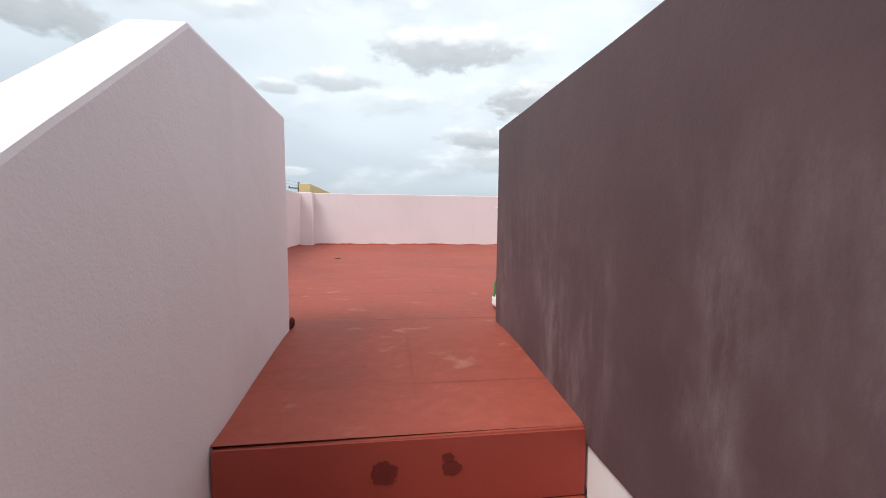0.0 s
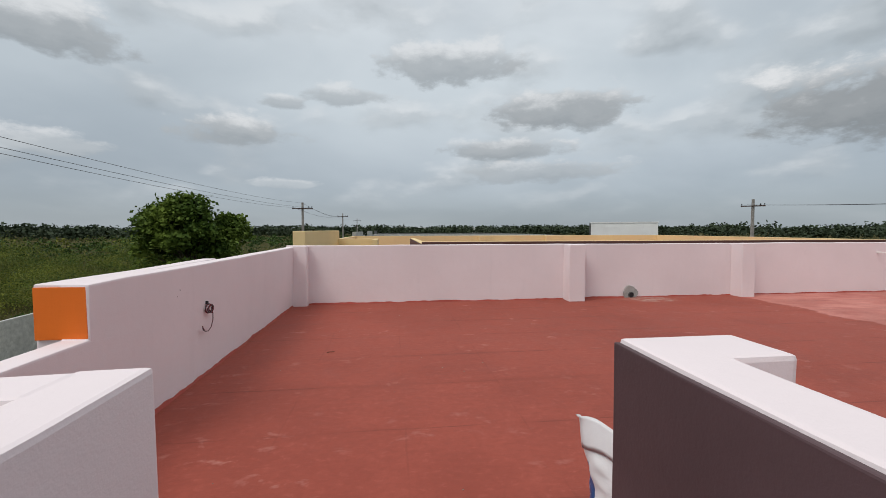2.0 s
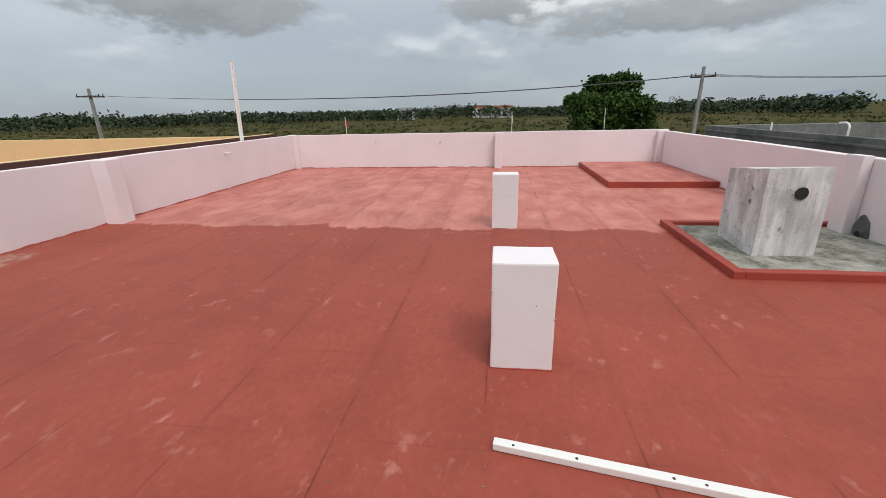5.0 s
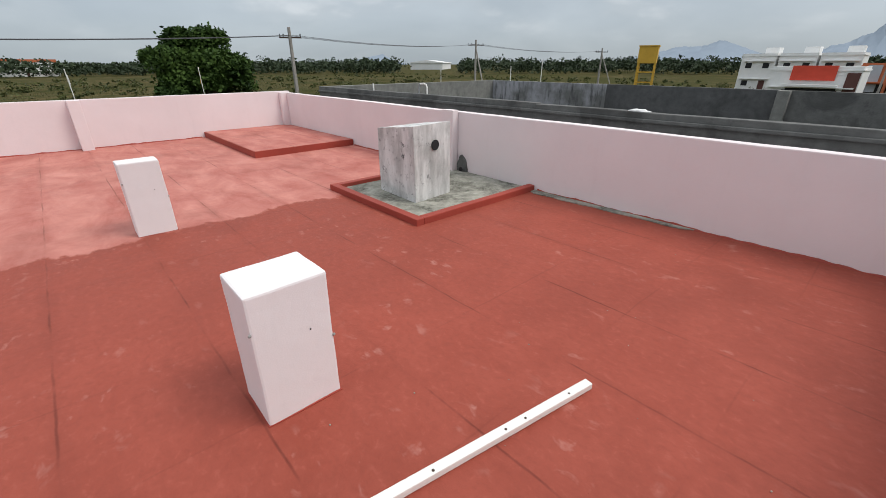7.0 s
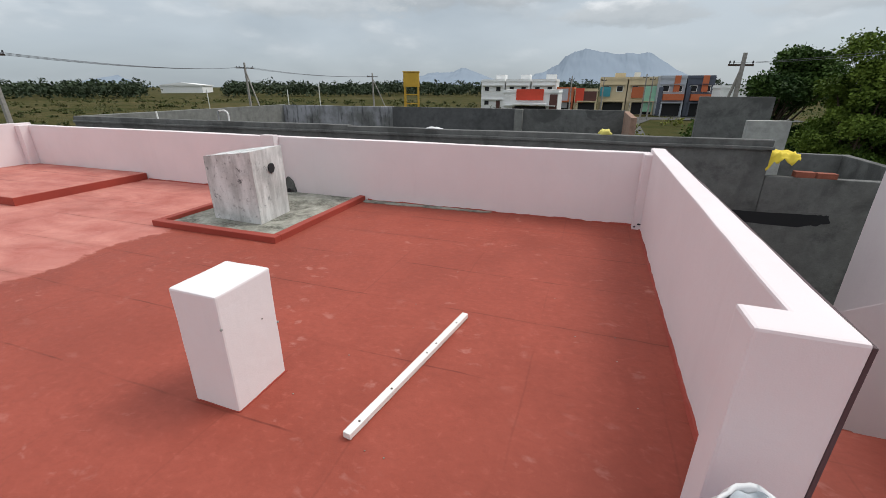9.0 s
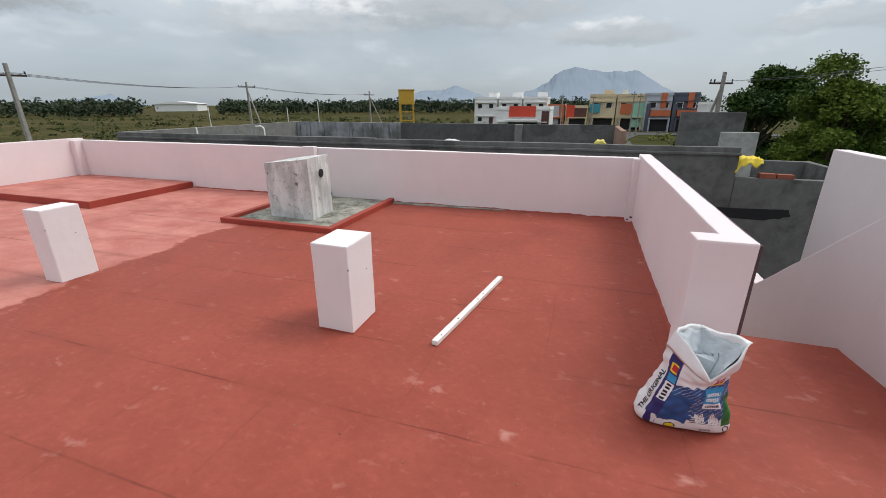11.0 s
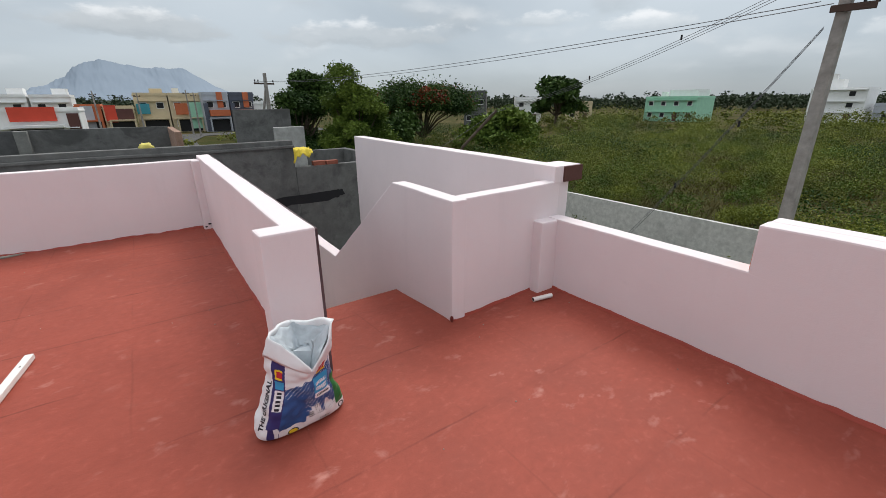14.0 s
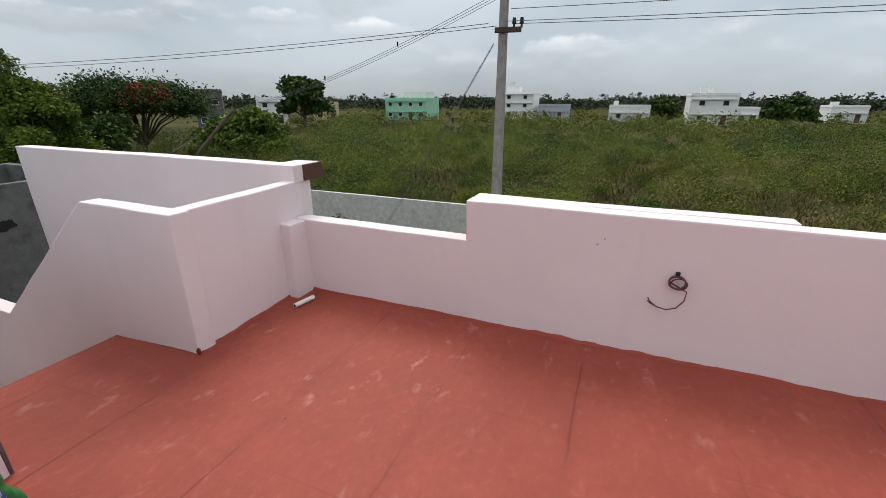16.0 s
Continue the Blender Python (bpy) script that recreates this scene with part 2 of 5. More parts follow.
    m.color(col).bump(h, 0.006, 0.35)
    m.link(m.ramp(mid, [(0.2, 0.52), (0.8, 0.72)]), m.b.inputs["Roughness"])
    return m.m


def stair_mauve():
    """Dark mauve paint with pale salts coming through in blotches."""
    m = Mat("mauve_wall_paint", 0.6)
    c = (0.100, 0.060, 0.065)
    x, y, z = m.xyz()
    col = m.mix(m.ramp(m.noise(1.6, 5), [(0.3, 0.0), (0.7, 1.0)]), mul(c, 0.8), mul(c, 1.15))
    zone = m.ramp(m.noise(2.3, 4, 0.6, (1, 1, 0.55), (3.4, 1.7, 5)), [(0.44, 0.0), (0.60, 1.0)])
    salts = m.math("MULTIPLY", m.ramp(m.noise(9, 9, 0.74, (1, 1, 0.32), (3, 1, 5)), [(0.44, 0.0), (0.66, 1.0)]), zone)
    low = m.ramp(m.math("ADD", m.math("MULTIPLY", z, 0.5), 0.5), [(0.30, 0.55), (0.62, 1.0), (0.74, 0.55), (0.86, 0.0)])
    col = m.mix(m.math("MULTIPLY", m.math("MULTIPLY", salts, low), 0.5), col, (0.34, 0.27, 0.28))
    rubbed = m.math("MULTIPLY", m.ramp(m.noise(3.1, 5, 0.6, (1, 1, 0.8), (8, 2, 1)), [(0.50, 0.0), (0.70, 1.0)]), low)
    col = m.mix(m.math("MULTIPLY", rubbed, 0.10), col, (0.26, 0.20, 0.21))
    h = m.math("ADD", m.math("MULTIPLY", m.noise(120, 3), 0.4), m.noise(12, 6, 0.62))
    m.color(col).bump(h, 0.005, 0.3)
    return m.m


def leafy(name, dark, light, rough=0.65):
    m = Mat(name, rough)
    spread = m.math("ADD", m.math("MULTIPLY", m.geo.outputs["Random Per Island"], 0.32), m.math("MULTIPLY", m.ramp(m.noise(0.33, 2), [(0.35, 0.0), (0.65, 1.0)]), 0.62))
    m.color(m.ramp(spread, [(0.1, dark), (0.9, light)]))
    m.b.inputs["Specular IOR Level"].default_value = 0.12
    return m.m


def field_ground():
    m = Mat("scrub_ground", 0.95)
    a, b, d = m.noise(0.035, 6, 0.6), m.noise(0.3, 7, 0.65), m.noise(4, 5, 0.7)
    col = m.mix(m.ramp(a, [(0.4, 0.0), (0.6, 1.0)]), (0.055, 0.052, 0.018), (0.105, 0.082, 0.038))
    col = m.mix(m.ramp(b, [(0.42, 0.0), (0.62, 1.0)]), col, (0.036, 0.044, 0.013))
    col = m.mix(m.math("MULTIPLY", m.ramp(d, [(0.5, 0.0), (0.7, 1.0)]), 0.35), col, (0.085, 0.072, 0.030))
    m.b.inputs["Specular IOR Level"].default_value = 0.03
    m.color(col).bump(d, 0.08, 0.7)
    return m.m


PINK = paint("pale_pink_paint", (0.79, 0.70, 0.71), 0.05, 0.75, 0.14)
MAUVE = stair_mauve()
RED = floor_paint()
KERB_RED = paint("red_oxide_kerb", (0.33, 0.057, 0.039), 0.16, 0.6, 0.3)
STAIN = plain("maroon_stain", (0.14, 0.022, 0.016), 0.6)
ORANGE = paint("orange_paint", (0.78, 0.17, 0.018), 0.06, 0.6)
BROWN = paint("chocolate_brown_paint", (0.105, 0.045, 0.038), 0.1, 0.6)
YELLOW = paint("cream_yellow_paint", (0.76, 0.58, 0.30), 0.06, 0.7)
GREY = cement("grey_cement_plaster", (0.135, 0.135, 0.13), 0.65)
GREY_LIGHT = cement("pale_cement_plaster", (0.36, 0.36, 0.34), 0.25)
GREY_DARK = cement("damp_cement_plaster", (0.10, 0.10, 0.10), 0.4)


def limewash():
    """Thin whitewash over cement, brushed on in upright strokes, with mould spots."""
    m = Mat("whitewashed_cement", 0.9)
    strokes, blot, spot = m.noise(7, 6, 0.65, (1, 1, 0.22)), m.noise(2.2, 6, 0.62), m.noise(11, 7, 0.7, shift=(3, 3, 1))
    col = m.mix(m.ramp(strokes, [(0.36, 0.0), (0.62, 1.0)]), (0.44, 0.44, 0.43), (0.72, 0.72, 0.71))
    col = m.mix(m.math("MULTIPLY", m.ramp(blot, [(0.50, 0.0), (0.64, 1.0)]), 0.5), col, (0.26, 0.26, 0.25))
    col = m.mix(m.math("MULTIPLY", m.math("MULTIPLY", m.ramp(spot, [(0.56, 0.0), (0.66, 1.0)]), m.ramp(m.noise(1.7, 2, shift=(0, 0, 7)), [(0.44, 0.0), (0.58, 1.0)])), 0.85), col, (0.05, 0.05, 0.05))
    m.color(col).bump(m.math("ADD", m.noise(40, 6, 0.7), strokes), 0.012, 0.5)
    return m.m


TANK = limewash()


def screed():
    """Rain-washed cement screed with black mould in blotches."""
    m = Mat("pale_screed", 0.9)
    big, mid, spot = m.noise(2.4, 6, 0.65, warp=0.5), m.noise(8, 7, 0.65), m.noise(26, 6, 0.7)
    col = m.mix(m.ramp(mid, [(0.3, 0.0), (0.7, 1.0)]), (0.22, 0.215, 0.18), (0.42, 0.415, 0.36))
    mould = m.math("MULTIPLY", m.ramp(big, [(0.44, 0.0), (0.60, 1.0)]), m.ramp(spot, [(0.36, 0.25), (0.60, 1.0)]))
    col = m.mix(m.math("MULTIPLY", mould, 0.85), col, (0.055, 0.055, 0.042))
    m.color(col).bump(m.math("ADD", spot, mid), 0.012, 0.5)
    return m.m


SCREED = screed()
STUB = paint("off_white_paint", (0.80, 0.76, 0.765), 0.05, 0.7, 0.2)
WHITE = paint("white_paint", (0.78, 0.78, 0.77), 0.05)
PVC = plain("white_pvc", (0.78, 0.77, 0.74), 0.35, 0, 0.06)
STEEL = plain("galvanised_steel", (0.32, 0.33, 0.34), 0.45, 0.7)
# near-black of panes and insulators; also paints the shade in holes and porches
DARK = plain("dark_parts_and_recess_shade", (0.02, 0.02, 0.022), 0.7)
POLE = cement("weathered_concrete_pole", (0.30, 0.28, 0.26), 0.3)
IRON = plain("rusted_iron", (0.07, 0.045, 0.035), 0.7, 0.2)
GROUND = field_ground()
BARK = cement("bark", (0.10, 0.075, 0.055), 0.4)
LEAF_A = leafy("deep_green_leaves", (0.016, 0.038, 0.009), (0.070, 0.120, 0.026))
LEAF_B = leafy("fresh_green_leaves", (0.038, 0.075, 0.012), (0.155, 0.215, 0.036))
LEAF_C = leafy("scrub_leaves", (0.050, 0.070, 0.014), (0.20, 0.205, 0.036))
LEAF_FAR = leafy("far_tree_leaves", (0.032, 0.047, 0.027), (0.050, 0.068, 0.036))
GRASS = leafy("dry_grass", (0.075, 0.070, 0.024), (0.165, 0.138, 0.056))
FLOWER = leafy("flame_red_flowers", (0.10, 0.016, 0.008), (0.27, 0.045, 0.018))
WIRE = plain("cable_sheath", (0.10, 0.10, 0.11), 0.6)
LEAF_D = leafy("bush_leaves", (0.040, 0.066, 0.014), (0.230, 0.255, 0.040))
LEAF_P = leafy("plain_bush_leaves", (0.034, 0.046, 0.016), (0.095, 0.105, 0.034))
GRASS_E = leafy("olive_grass", (0.06, 0.065, 0.022), (0.15, 0.135, 0.055))
# distance haze is mixed into this blue-grey base colour; there is no real haze
MOUNT = plain("mountain_painted_haze", (0.235, 0.285, 0.345), 1.0, 0, 0.04, 0.01)


# ---- mesh helpers ----
def finish(name, bm, mat, parent=None, label="", smooth=False):
    me = bpy.data.meshes.new(name)
    bm.normal_update()
    bm.to_mesh(me)
    bm.free()
    for m in mat if isinstance(mat, (list, tuple)) else [mat]:
        me.materials.append(m)
    if smooth:
        me.polygons.foreach_set("use_smooth", [True] * len(me.polygons))
    ob = new(name, me)
    if parent is not None:
        ob.parent = parent
    return tagged(ob, label)


def part(name, bm, mat, parent, label="", smooth=False):
    return finish(name, bm, mat, parent, label, smooth)


def thing(name, label, category, at=(0, 0, 0), group="", kind=""):
    ob = new(name)
    ob.empty_display_size = 0.1
    ob.location = at
    return tagged(ob, label, category, group, kind)


def box(x0, x1, y0, y1, z0, z1, bm=None, bevel=0.0, seg=2):
    bm = bm or bmesh.new()
    r = bmesh.ops.create_cube(bm, size=1.0, matrix=Matrix.Translation(((x0 + x1) / 2, (y0 + y1) / 2, (z0 + z1) / 2)) @ Matrix.Diagonal((x1 - x0, y1 - y0, z1 - z0, 1)))
    if bevel:
        es = list({e for v in r["verts"] for e in v.link_edges})
        bmesh.ops.bevel(bm, geom=es, offset=bevel, segments=seg, profile=0.6, affect="EDGES")
    return bm


def prism(outline, z0, z1, axis="z", bm=None, bevel=0.0):
    """An outline of (a, b) pairs pushed from z0 to z1 along an axis."""
    bm = bm or bmesh.new()
    place = {"z": lambda a, b, c: (a, b, c), "y": lambda a, b, c: (a, c, b), "x": lambda a, b, c: (c, a, b)}[axis]
    lo = [bm.verts.new(place(a, b, z0)) for a, b in outline]
    hi = [bm.verts.new(place(a, b, z1)) for a, b in outline]
    fs = [bm.faces.new(lo), bm.faces.new(hi)]
    for i in range(len(lo)):
        j = (i + 1) % len(lo)
        fs.append(bm.faces.new((lo[i], lo[j], hi[j], hi[i])))
    bmesh.ops.recalc_face_normals(bm, faces=fs)
    if bevel:
        bmesh.ops.bevel(bm, geom=list({e for f in fs for e in f.edges}), offset=bevel, segments=2, profile=0.6, affect="EDGES")
    return bm


def rough_up(bm, step=0.3, amp=0.006, seed=0.0):
    """Cuts a plastered shape into short lengths and lets its faces and arrises waver by a few millimetres."""
    co = np.array([v.co for v in bm.verts])
    for k in range(3):
        lo, hi = co[:, k].min(), co[:, k].max()
        n = int((hi - lo) / step)
        no = Vector((k == 0, k == 1, k == 2))
        for i in range(1, min(n, 60)):
            p = Vector((0, 0, 0))
            p[k] = lo + (hi - lo) * i / n
            bmesh.ops.bisect_plane(bm, geom=bm.verts[:] + bm.edges[:] + bm.faces[:], plane_co=p, plane_no=no, dist=1e-5)
    for v in bm.verts:
        q = v.co * 1.7 + Vector((seed, seed * 0.7, 3.1))
        v.co += amp * noise.noise_vector(q) + amp * 0.5 * noise.noise_vector(q * 3.3)
    return bm


def rod(points, radius, bm=None, sides=8, taper=None):
    """A tube through points."""
    bm = bm or bmesh.new()
    pts = [Vector(p) for p in points]
    rings = []
    for i, p in enumerate(pts):
        d = (pts[min(i + 1, len(pts) - 1)] - pts[max(i - 1, 0)]).normalized()
        a = d.orthogonal().normalized() if i == 0 else (rings[-1][1] - d * rings[-1][1].dot(d)).normalized()
        b = d.cross(a)
        r = radius if taper is None else radius + (taper - radius) * i / (len(pts) - 1)
        rings.append(([bm.verts.new(p + r * (math.cos(t) * a + math.sin(t) * b)) for t in [2 * math.pi * k / sides for k in range(sides)]], a))
    for (r0, _), (r1, _) in zip(rings, rings[1:]):
        for k in range(sides):
            bm.faces.new((r0[k], r0[(k + 1) % sides], r1[(k + 1) % sides], r1[k]))
    bm.faces.new(rings[0][0][::-1])
    bm.faces.new(rings[-1][0])
    return bm


def sag(a, b, drop, n=14):
    a, b = Vector(a), Vector(b)
    return [a.lerp(b, i / n) - Vector((0, 0, drop * 4 * (i / n) * (1 - i / n))) for i in range(n + 1)]


def quads(name, verts, mat, parent=None, label=""):
    """One mesh of loose quads from an array of shape (n, 4, 3)."""
    n = len(verts)
    me = bpy.data.meshes.new(name)
    me.vertices.add(n * 4)
    me.vertices.foreach_set("co", verts.astype(np.float32).ravel())
    me.loops.add(n * 4)
    me.loops.foreach_set("vertex_index", np.arange(n * 4, dtype=np.int32))
    me.polygons.add(n)
    me.polygons.foreach_set("loop_start", np.arange(0, n * 4, 4, dtype=np.int32))
    me.update(calc_edges=True)
    me.validate()
    me.materials.append(mat)
    ob = new(name, me)
    if parent is not None:
        ob.parent = parent
    return tagged(ob, label)


def leaves(rng, centres, size, flat=0.5, long=1.6):
    """Leaf sprays: one slightly folded quad at each centre, turned at random."""
    n = len(centres)
    a = rng.normal(size=(n, 3))
    a[:, 2] *= flat
    a /= np.linalg.norm(a, axis=1, keepdims=True)
    b = np.cross(a, rng.normal(size=(n, 3)))
    b /= np.linalg.norm(b, axis=1, keepdims=True) + 1e-9
    s = (size * rng.uniform(0.6, 1.4, n))[:, None]
    a, b = a * s * long * 0.5, b * s * 0.5
    return np.stack([centres - a, centres - 0.1 * a + b, centres + a, centres + 0.05 * a - b], 1)


def clumps(rng, centre, radii, count, per, spread):
    """Leaf centres gathered in clumps on the shell of an ellipsoid."""
    d = rng.normal(size=(count, 3))
    d /= np.linalg.norm(d, axis=1, keepdims=True)
    d[:, 2] = np.where(d[:, 2] < -0.45, -d[:, 2], d[:, 2])
    c = np.array(centre) + d * np.array(radii) * rng.uniform(0.45, 1.0, (count, 1)) ** 0.6
    return (c[:, None] + np.clip(rng.normal(size=(count, per, 3)), -1.5, 1.5) * spread * np.array((1, 1, 0.7))).reshape(-1, 3)


# ---- the terrace ----
G = -3.6  # the ground round the houses


def lean(bm, dx, h=0.95):
    """Tips a wall sideways by dx at the height h."""
    for v in bm.verts:
        v.co.x += dx * max(0.0, v.co.z) / h
    return bm


def structure(name, bm, mat, label, category="wall", wave=0.006, step=0.35):
    if wave:
        rough_up(bm, step, wave, len(name))
    ob = finish(name, bm, mat)
    return tagged(ob, label, category, "", "structure")


def floor_sheet():
    """The coated roof, with a little fall to the drains and a dip at the stair head."""
    bm = bmesh.new()
    xs = [-1.2 + 0.18 * i for i in range(80)] + [13.15]
    ys = [-4.25 + 0.18 * i for i in range(59)] + [6.2]
    grid = {}
    for i, x in enumerate(xs):
        for j, y in enumerate(ys):
            z = 0.006 * noise.noise(Vector((x * 0.8, y * 0.8, 0)))
            if y < -0.2 and x < 1.05:
                z -= 0.06 * min(1, (-0.2 - y) / 0.7)
            grid[i, j] = bm.verts.new((x, y, z))
    for i in range(len(xs) - 1):
        for j in range(len(ys) - 1):
            if (xs[i] + xs[i + 1]) / 2 < 1.06 and (ys[j] + ys[j + 1]) / 2 < -0.88:
                continue
            bm.faces.new((grid[i, j], grid[i + 1, j], grid[i + 1, j + 1], grid[i, j + 1]))
    for v in [v for v in bm.verts if not v.link_faces]:
        bm.verts.remove(v)
    for v in bm.verts:
        if v.co.x < 1.06 and -1.0 < v.co.y < -0.8:
            v.co.y = -0.88
    for f in bm.faces:
        f.normal_flip() if f.normal.z < 0 else None
    return bm


f_ = tagged(finish("floor", floor_sheet(), RED, smooth=True), "red oxide coated terrace floor with pale scuffs", "floor", "", "structure")
structure("roof_slab", box(1.0, 13.15, -4.25, 6.2, -0.25, -0.05), GREY, "concrete roof slab under the terrace floor", "slab", 0)
structure("roof_slab_landing", box(-1.25, 1.0, -0.86, 6.2, -0.25, -0.07), GREY, "concrete roof slab at the stair head", "slab", 0)

structure("wall_north", box(-1.25, 13.15, 6.03, 6.17, -0.04, 0.955, bevel=0.012), PINK, "pale pink plastered parapet wall along the terrace", step=0.3, wave=0.007)
structure("wall_east", box(13.0, 13.14, -4.25, 6.03, -0.04, 0.94, bevel=0.012), PINK, "pale pink plastered parapet wall along the terrace", step=0.3)
structure("wall_south", box(1.14, 13.14, -4.25, -4.11, -0.04, 0.905, bevel=0.012), PINK, "pale pink plastered parapet wall along the terrace", step=0.3)
structure("wall_west", lean(prism([(-0.08, -0.04), (6.03, -0.04), (6.03, 0.935), (1.465, 0.935), (1.465, 0.648), (-0.08, 0.648)], -1.27, -1.13, "x", bevel=0.012), 0.03), PINK, "pale pink parapet wall holding a loose wire", wave=0.007, step=0.3)
structure("wall_west_thickening", box(-1.37, -1.242, 1.475, 3.37, -0.04, 0.938, bevel=0.01), PINK, "outer thickening of the pale pink parapet wall")
structure("wall_west_end", box(-1.366, -1.118, 1.462, 1.472, 0.65, 0.922, bevel=0.004), ORANGE, "orange painted end of the parapet wall", wave=0)
for nm, (x0, x1, y0, y1, h) in {"pilaster_north_a": (3.40, 3.68, 5.76, 6.03, 0.957), "pilaster_north_b": (6.62, 6.88, 5.77, 6.03, 0.957), "pilaster_northwest": (-1.145, -0.9, 5.86, 6.03, 0.957),
                                "pilaster_northeast": (12.86, 13.0, 5.9, 6.03, 0.945), "pilaster_east": (12.76, 13.0, 0.02, 0.22, 0.943), "pilaster_southeast": (12.85, 13.0, -4.11, -3.95, 0.91),
                                "pilaster_south": (6.55, 6.8, -4.11, -3.99, 0.93), "pilaster_southwest": (1.13, 1.23, -4.11, -3.95, 0.91), "pilaster_stair": (-1.15, -0.925, -0.09, 0.03, 0.64)}.items():
    structure(nm, box(x0, x1, y0, y1, -0.04, h, bevel=0.014), PINK, "pale pink plastered pilaster on the parapet", "pilaster", 0.006, 0.15)

# the stair wall: pink to the terrace, mauve to the stair
structure("wall_stair", prism([(0.985, -4.25), (1.14, -4.25), (1.14, -0.105), (1.288, -0.103), (1.284, 0.064), (0.985, 0.062)], -0.25, 0.952, "z", bevel=0.013), PINK, "pale pink parapet wall with an end pillar beside the stair", wave=0.006, step=0.22)
structure("wall_stair_foot", box(0.995, 1.14, -4.25, -0.86, -3.6, -0.25), PINK, "pale pink lower wall beside the stair", wave=0)
structure("wall_stair_mauve", lean(box(0.976, 0.991, -4.25, 0.060, -0.1, 0.944, bevel=0.004), -0.008), MAUVE, "dark mauve stair side of the parapet with pale salts", wave=0.005, step=0.2)
structure("wall_stair_skirt", box(0.984, 0.998, -4.25, -0.9, -3.6, -0.1), WHITE, "white painted foot of the stair wall", wave=0.003)


def stair_wall_inner():
    """The L-shaped stair wall: level at the head, then falling with the flight."""
    bm = prism([(0.0, -0.25), (0.0, 0.95), (-0.89, 0.95), (-2.45, -0.2), (-4.2, -0.2), (-4.2, -3.6), (-0.86, -3.6), (-0.86, -0.25)], -0.135, 0.0, "x", bevel=0.012)
    return lean(bm, -0.016)


structure("wall_stair_inner", stair_wall_inner(), PINK, "pale pink stair wall whose top slopes down with the steps", wave=0.006, step=0.25)
structure("wall_stair_head", prism([(-0.132, -0.015), (-1.25, -0.09), (-1.25, -0.22), (-0.132, -0.145)], -0.25, 0.948, "z", bevel=0.012), PINK, "pale pink wall across the stair head", wave=0.006, step=0.25)
structure("wall_stair_outer", box(-1.38, -1.21, -4.4, -0.1, -3.6, 1.07, bevel=0.012), PINK, "tall pale pink outer wall of the stair", wave=0.006)
structure("beam_end", box(-1.50, -1.17, -0.33, -0.085, 0.93, 1.075, bevel=0.008), [PINK], "projecting beam end of the stair wall", "beam", 0.003)
structure("beam_cap", box(-1.52, -1.28, -0.086, -0.070, 0.935, 1.07, bevel=0.003), BROWN, "brown painted face of the projecting beam", "beam", 0)


def stairs():
    root = thing("staircase", "red oxide coated concrete steps climbing to the terrace", "stairs", kind="structure")
    for i in range(0, 12):
        z = -0.074 - 0.18 * i
        y = -0.88 - 0.27 * (i - 1)
        if i == 0:
            bm = rough_up(box(0.0, 0.98, -0.887, -0.74, -0.25, -0.056, bevel=0.01), 0.12, 0.003, 2)
            for v in bm.verts:
                v.co.z += 0.012 * (v.co.x - 0.5) - 0.004
            part("step", bm, RED, root)
            part("riser", rough_up(box(0.004, 0.976, -0.893, -0.886, -0.25, -0.062), 0.1, 0.001, 5), KERB_RED, root, "deep red painted riser with dark stains")
            for x, w, h in ((0.42, 0.036, 0.030), (0.60, 0.026, 0.020), (0.59, 0.016, 0.012)):
                ring = [(x + w * math.cos(a) * (1 + 0.5 * noise.noise(Vector((math.cos(a) * 2, math.sin(a) * 2, x * 9)))), -0.145 + (0.03 if w < 0.02 else 0) + h * math.sin(a) * (1 + 0.5 * noise.noise(Vector((math.cos(a) * 2, math.sin(a) * 2, x * 7))))) for a in [2 * math.pi * k / 20 for k in range(20)]]
                part("stain", prism(ring, -0.8965, -0.892, "y"), STAIN, root, "dark maroon stain")
            continue
        part("step", rough_up(box(0.0, 0.98, y - 0.27, y + 0.02, z - 0.4, z, bevel=0.012), 0.15, 0.004, i), RED, root)
    return root


stairs()
structure("stair_landing", box(-1.21, 0.98, -4.4, -3.85, -2.4, -2.19), GREY, "cement stair landing", "landing", 0)
structure("wall_house_front", box(-1.25, 0.99, -0.86, 6.17, G, -0.25), PINK, "pale pink outer walls of the house below", "wall", 0)
structure("wall_house", box(1.0, 13.15, -4.25, 6.17, G, -0.25), PINK, "pale pink outer walls of the house below", "wall", 0)


def plinth_slab():
    root = thing("raised_slab", "low red coated slab in the terrace corner", "platform", (9.74, -2.07, 0))
    bm = box(0, 3.25, -2.03, 0, -0.02, 0.125, bevel=0.012)
    part("slab", rough_up(bm, 0.3, 0.005, 4), RED, root)
    bm = box(-0.012, 3.25, -0.0, 0.012, -0.02, 0.118)
    box(-0.012, 0.0, -2.03, 0.012, -0.02, 0.118, bm)
    part("edge_face", rough_up(bm, 0.3, 0.003, 5), KERB_RED, root, "deep red painted edge")
    return root


plinth_slab()


def kerbed_patch():
    root = thing("kerbed_screed", "bare cement screed framed by a low red kerb", "wash area", (5.04, -2.06, 0))
    part("screed", rough_up(box(0.05, 1.85, -2.04, -0.05, -0.02, 0.022), 0.12, 0.005, 1), SCREED, root, "pale damp cement screed")
    for x0, x1, y0, y1 in ((0, 1.9, -0.1, 0), (0, 0.1, -2.04, -0.1), (1.8, 1.9, -2.04, -0.1)):
        part("kerb", rough_up(box(x0, x1, y0, y1, -0.02, 0.075, bevel=0.01), 0.2, 0.005, x0 + y0), KERB_RED, root)
    return root


kerbed_patch()


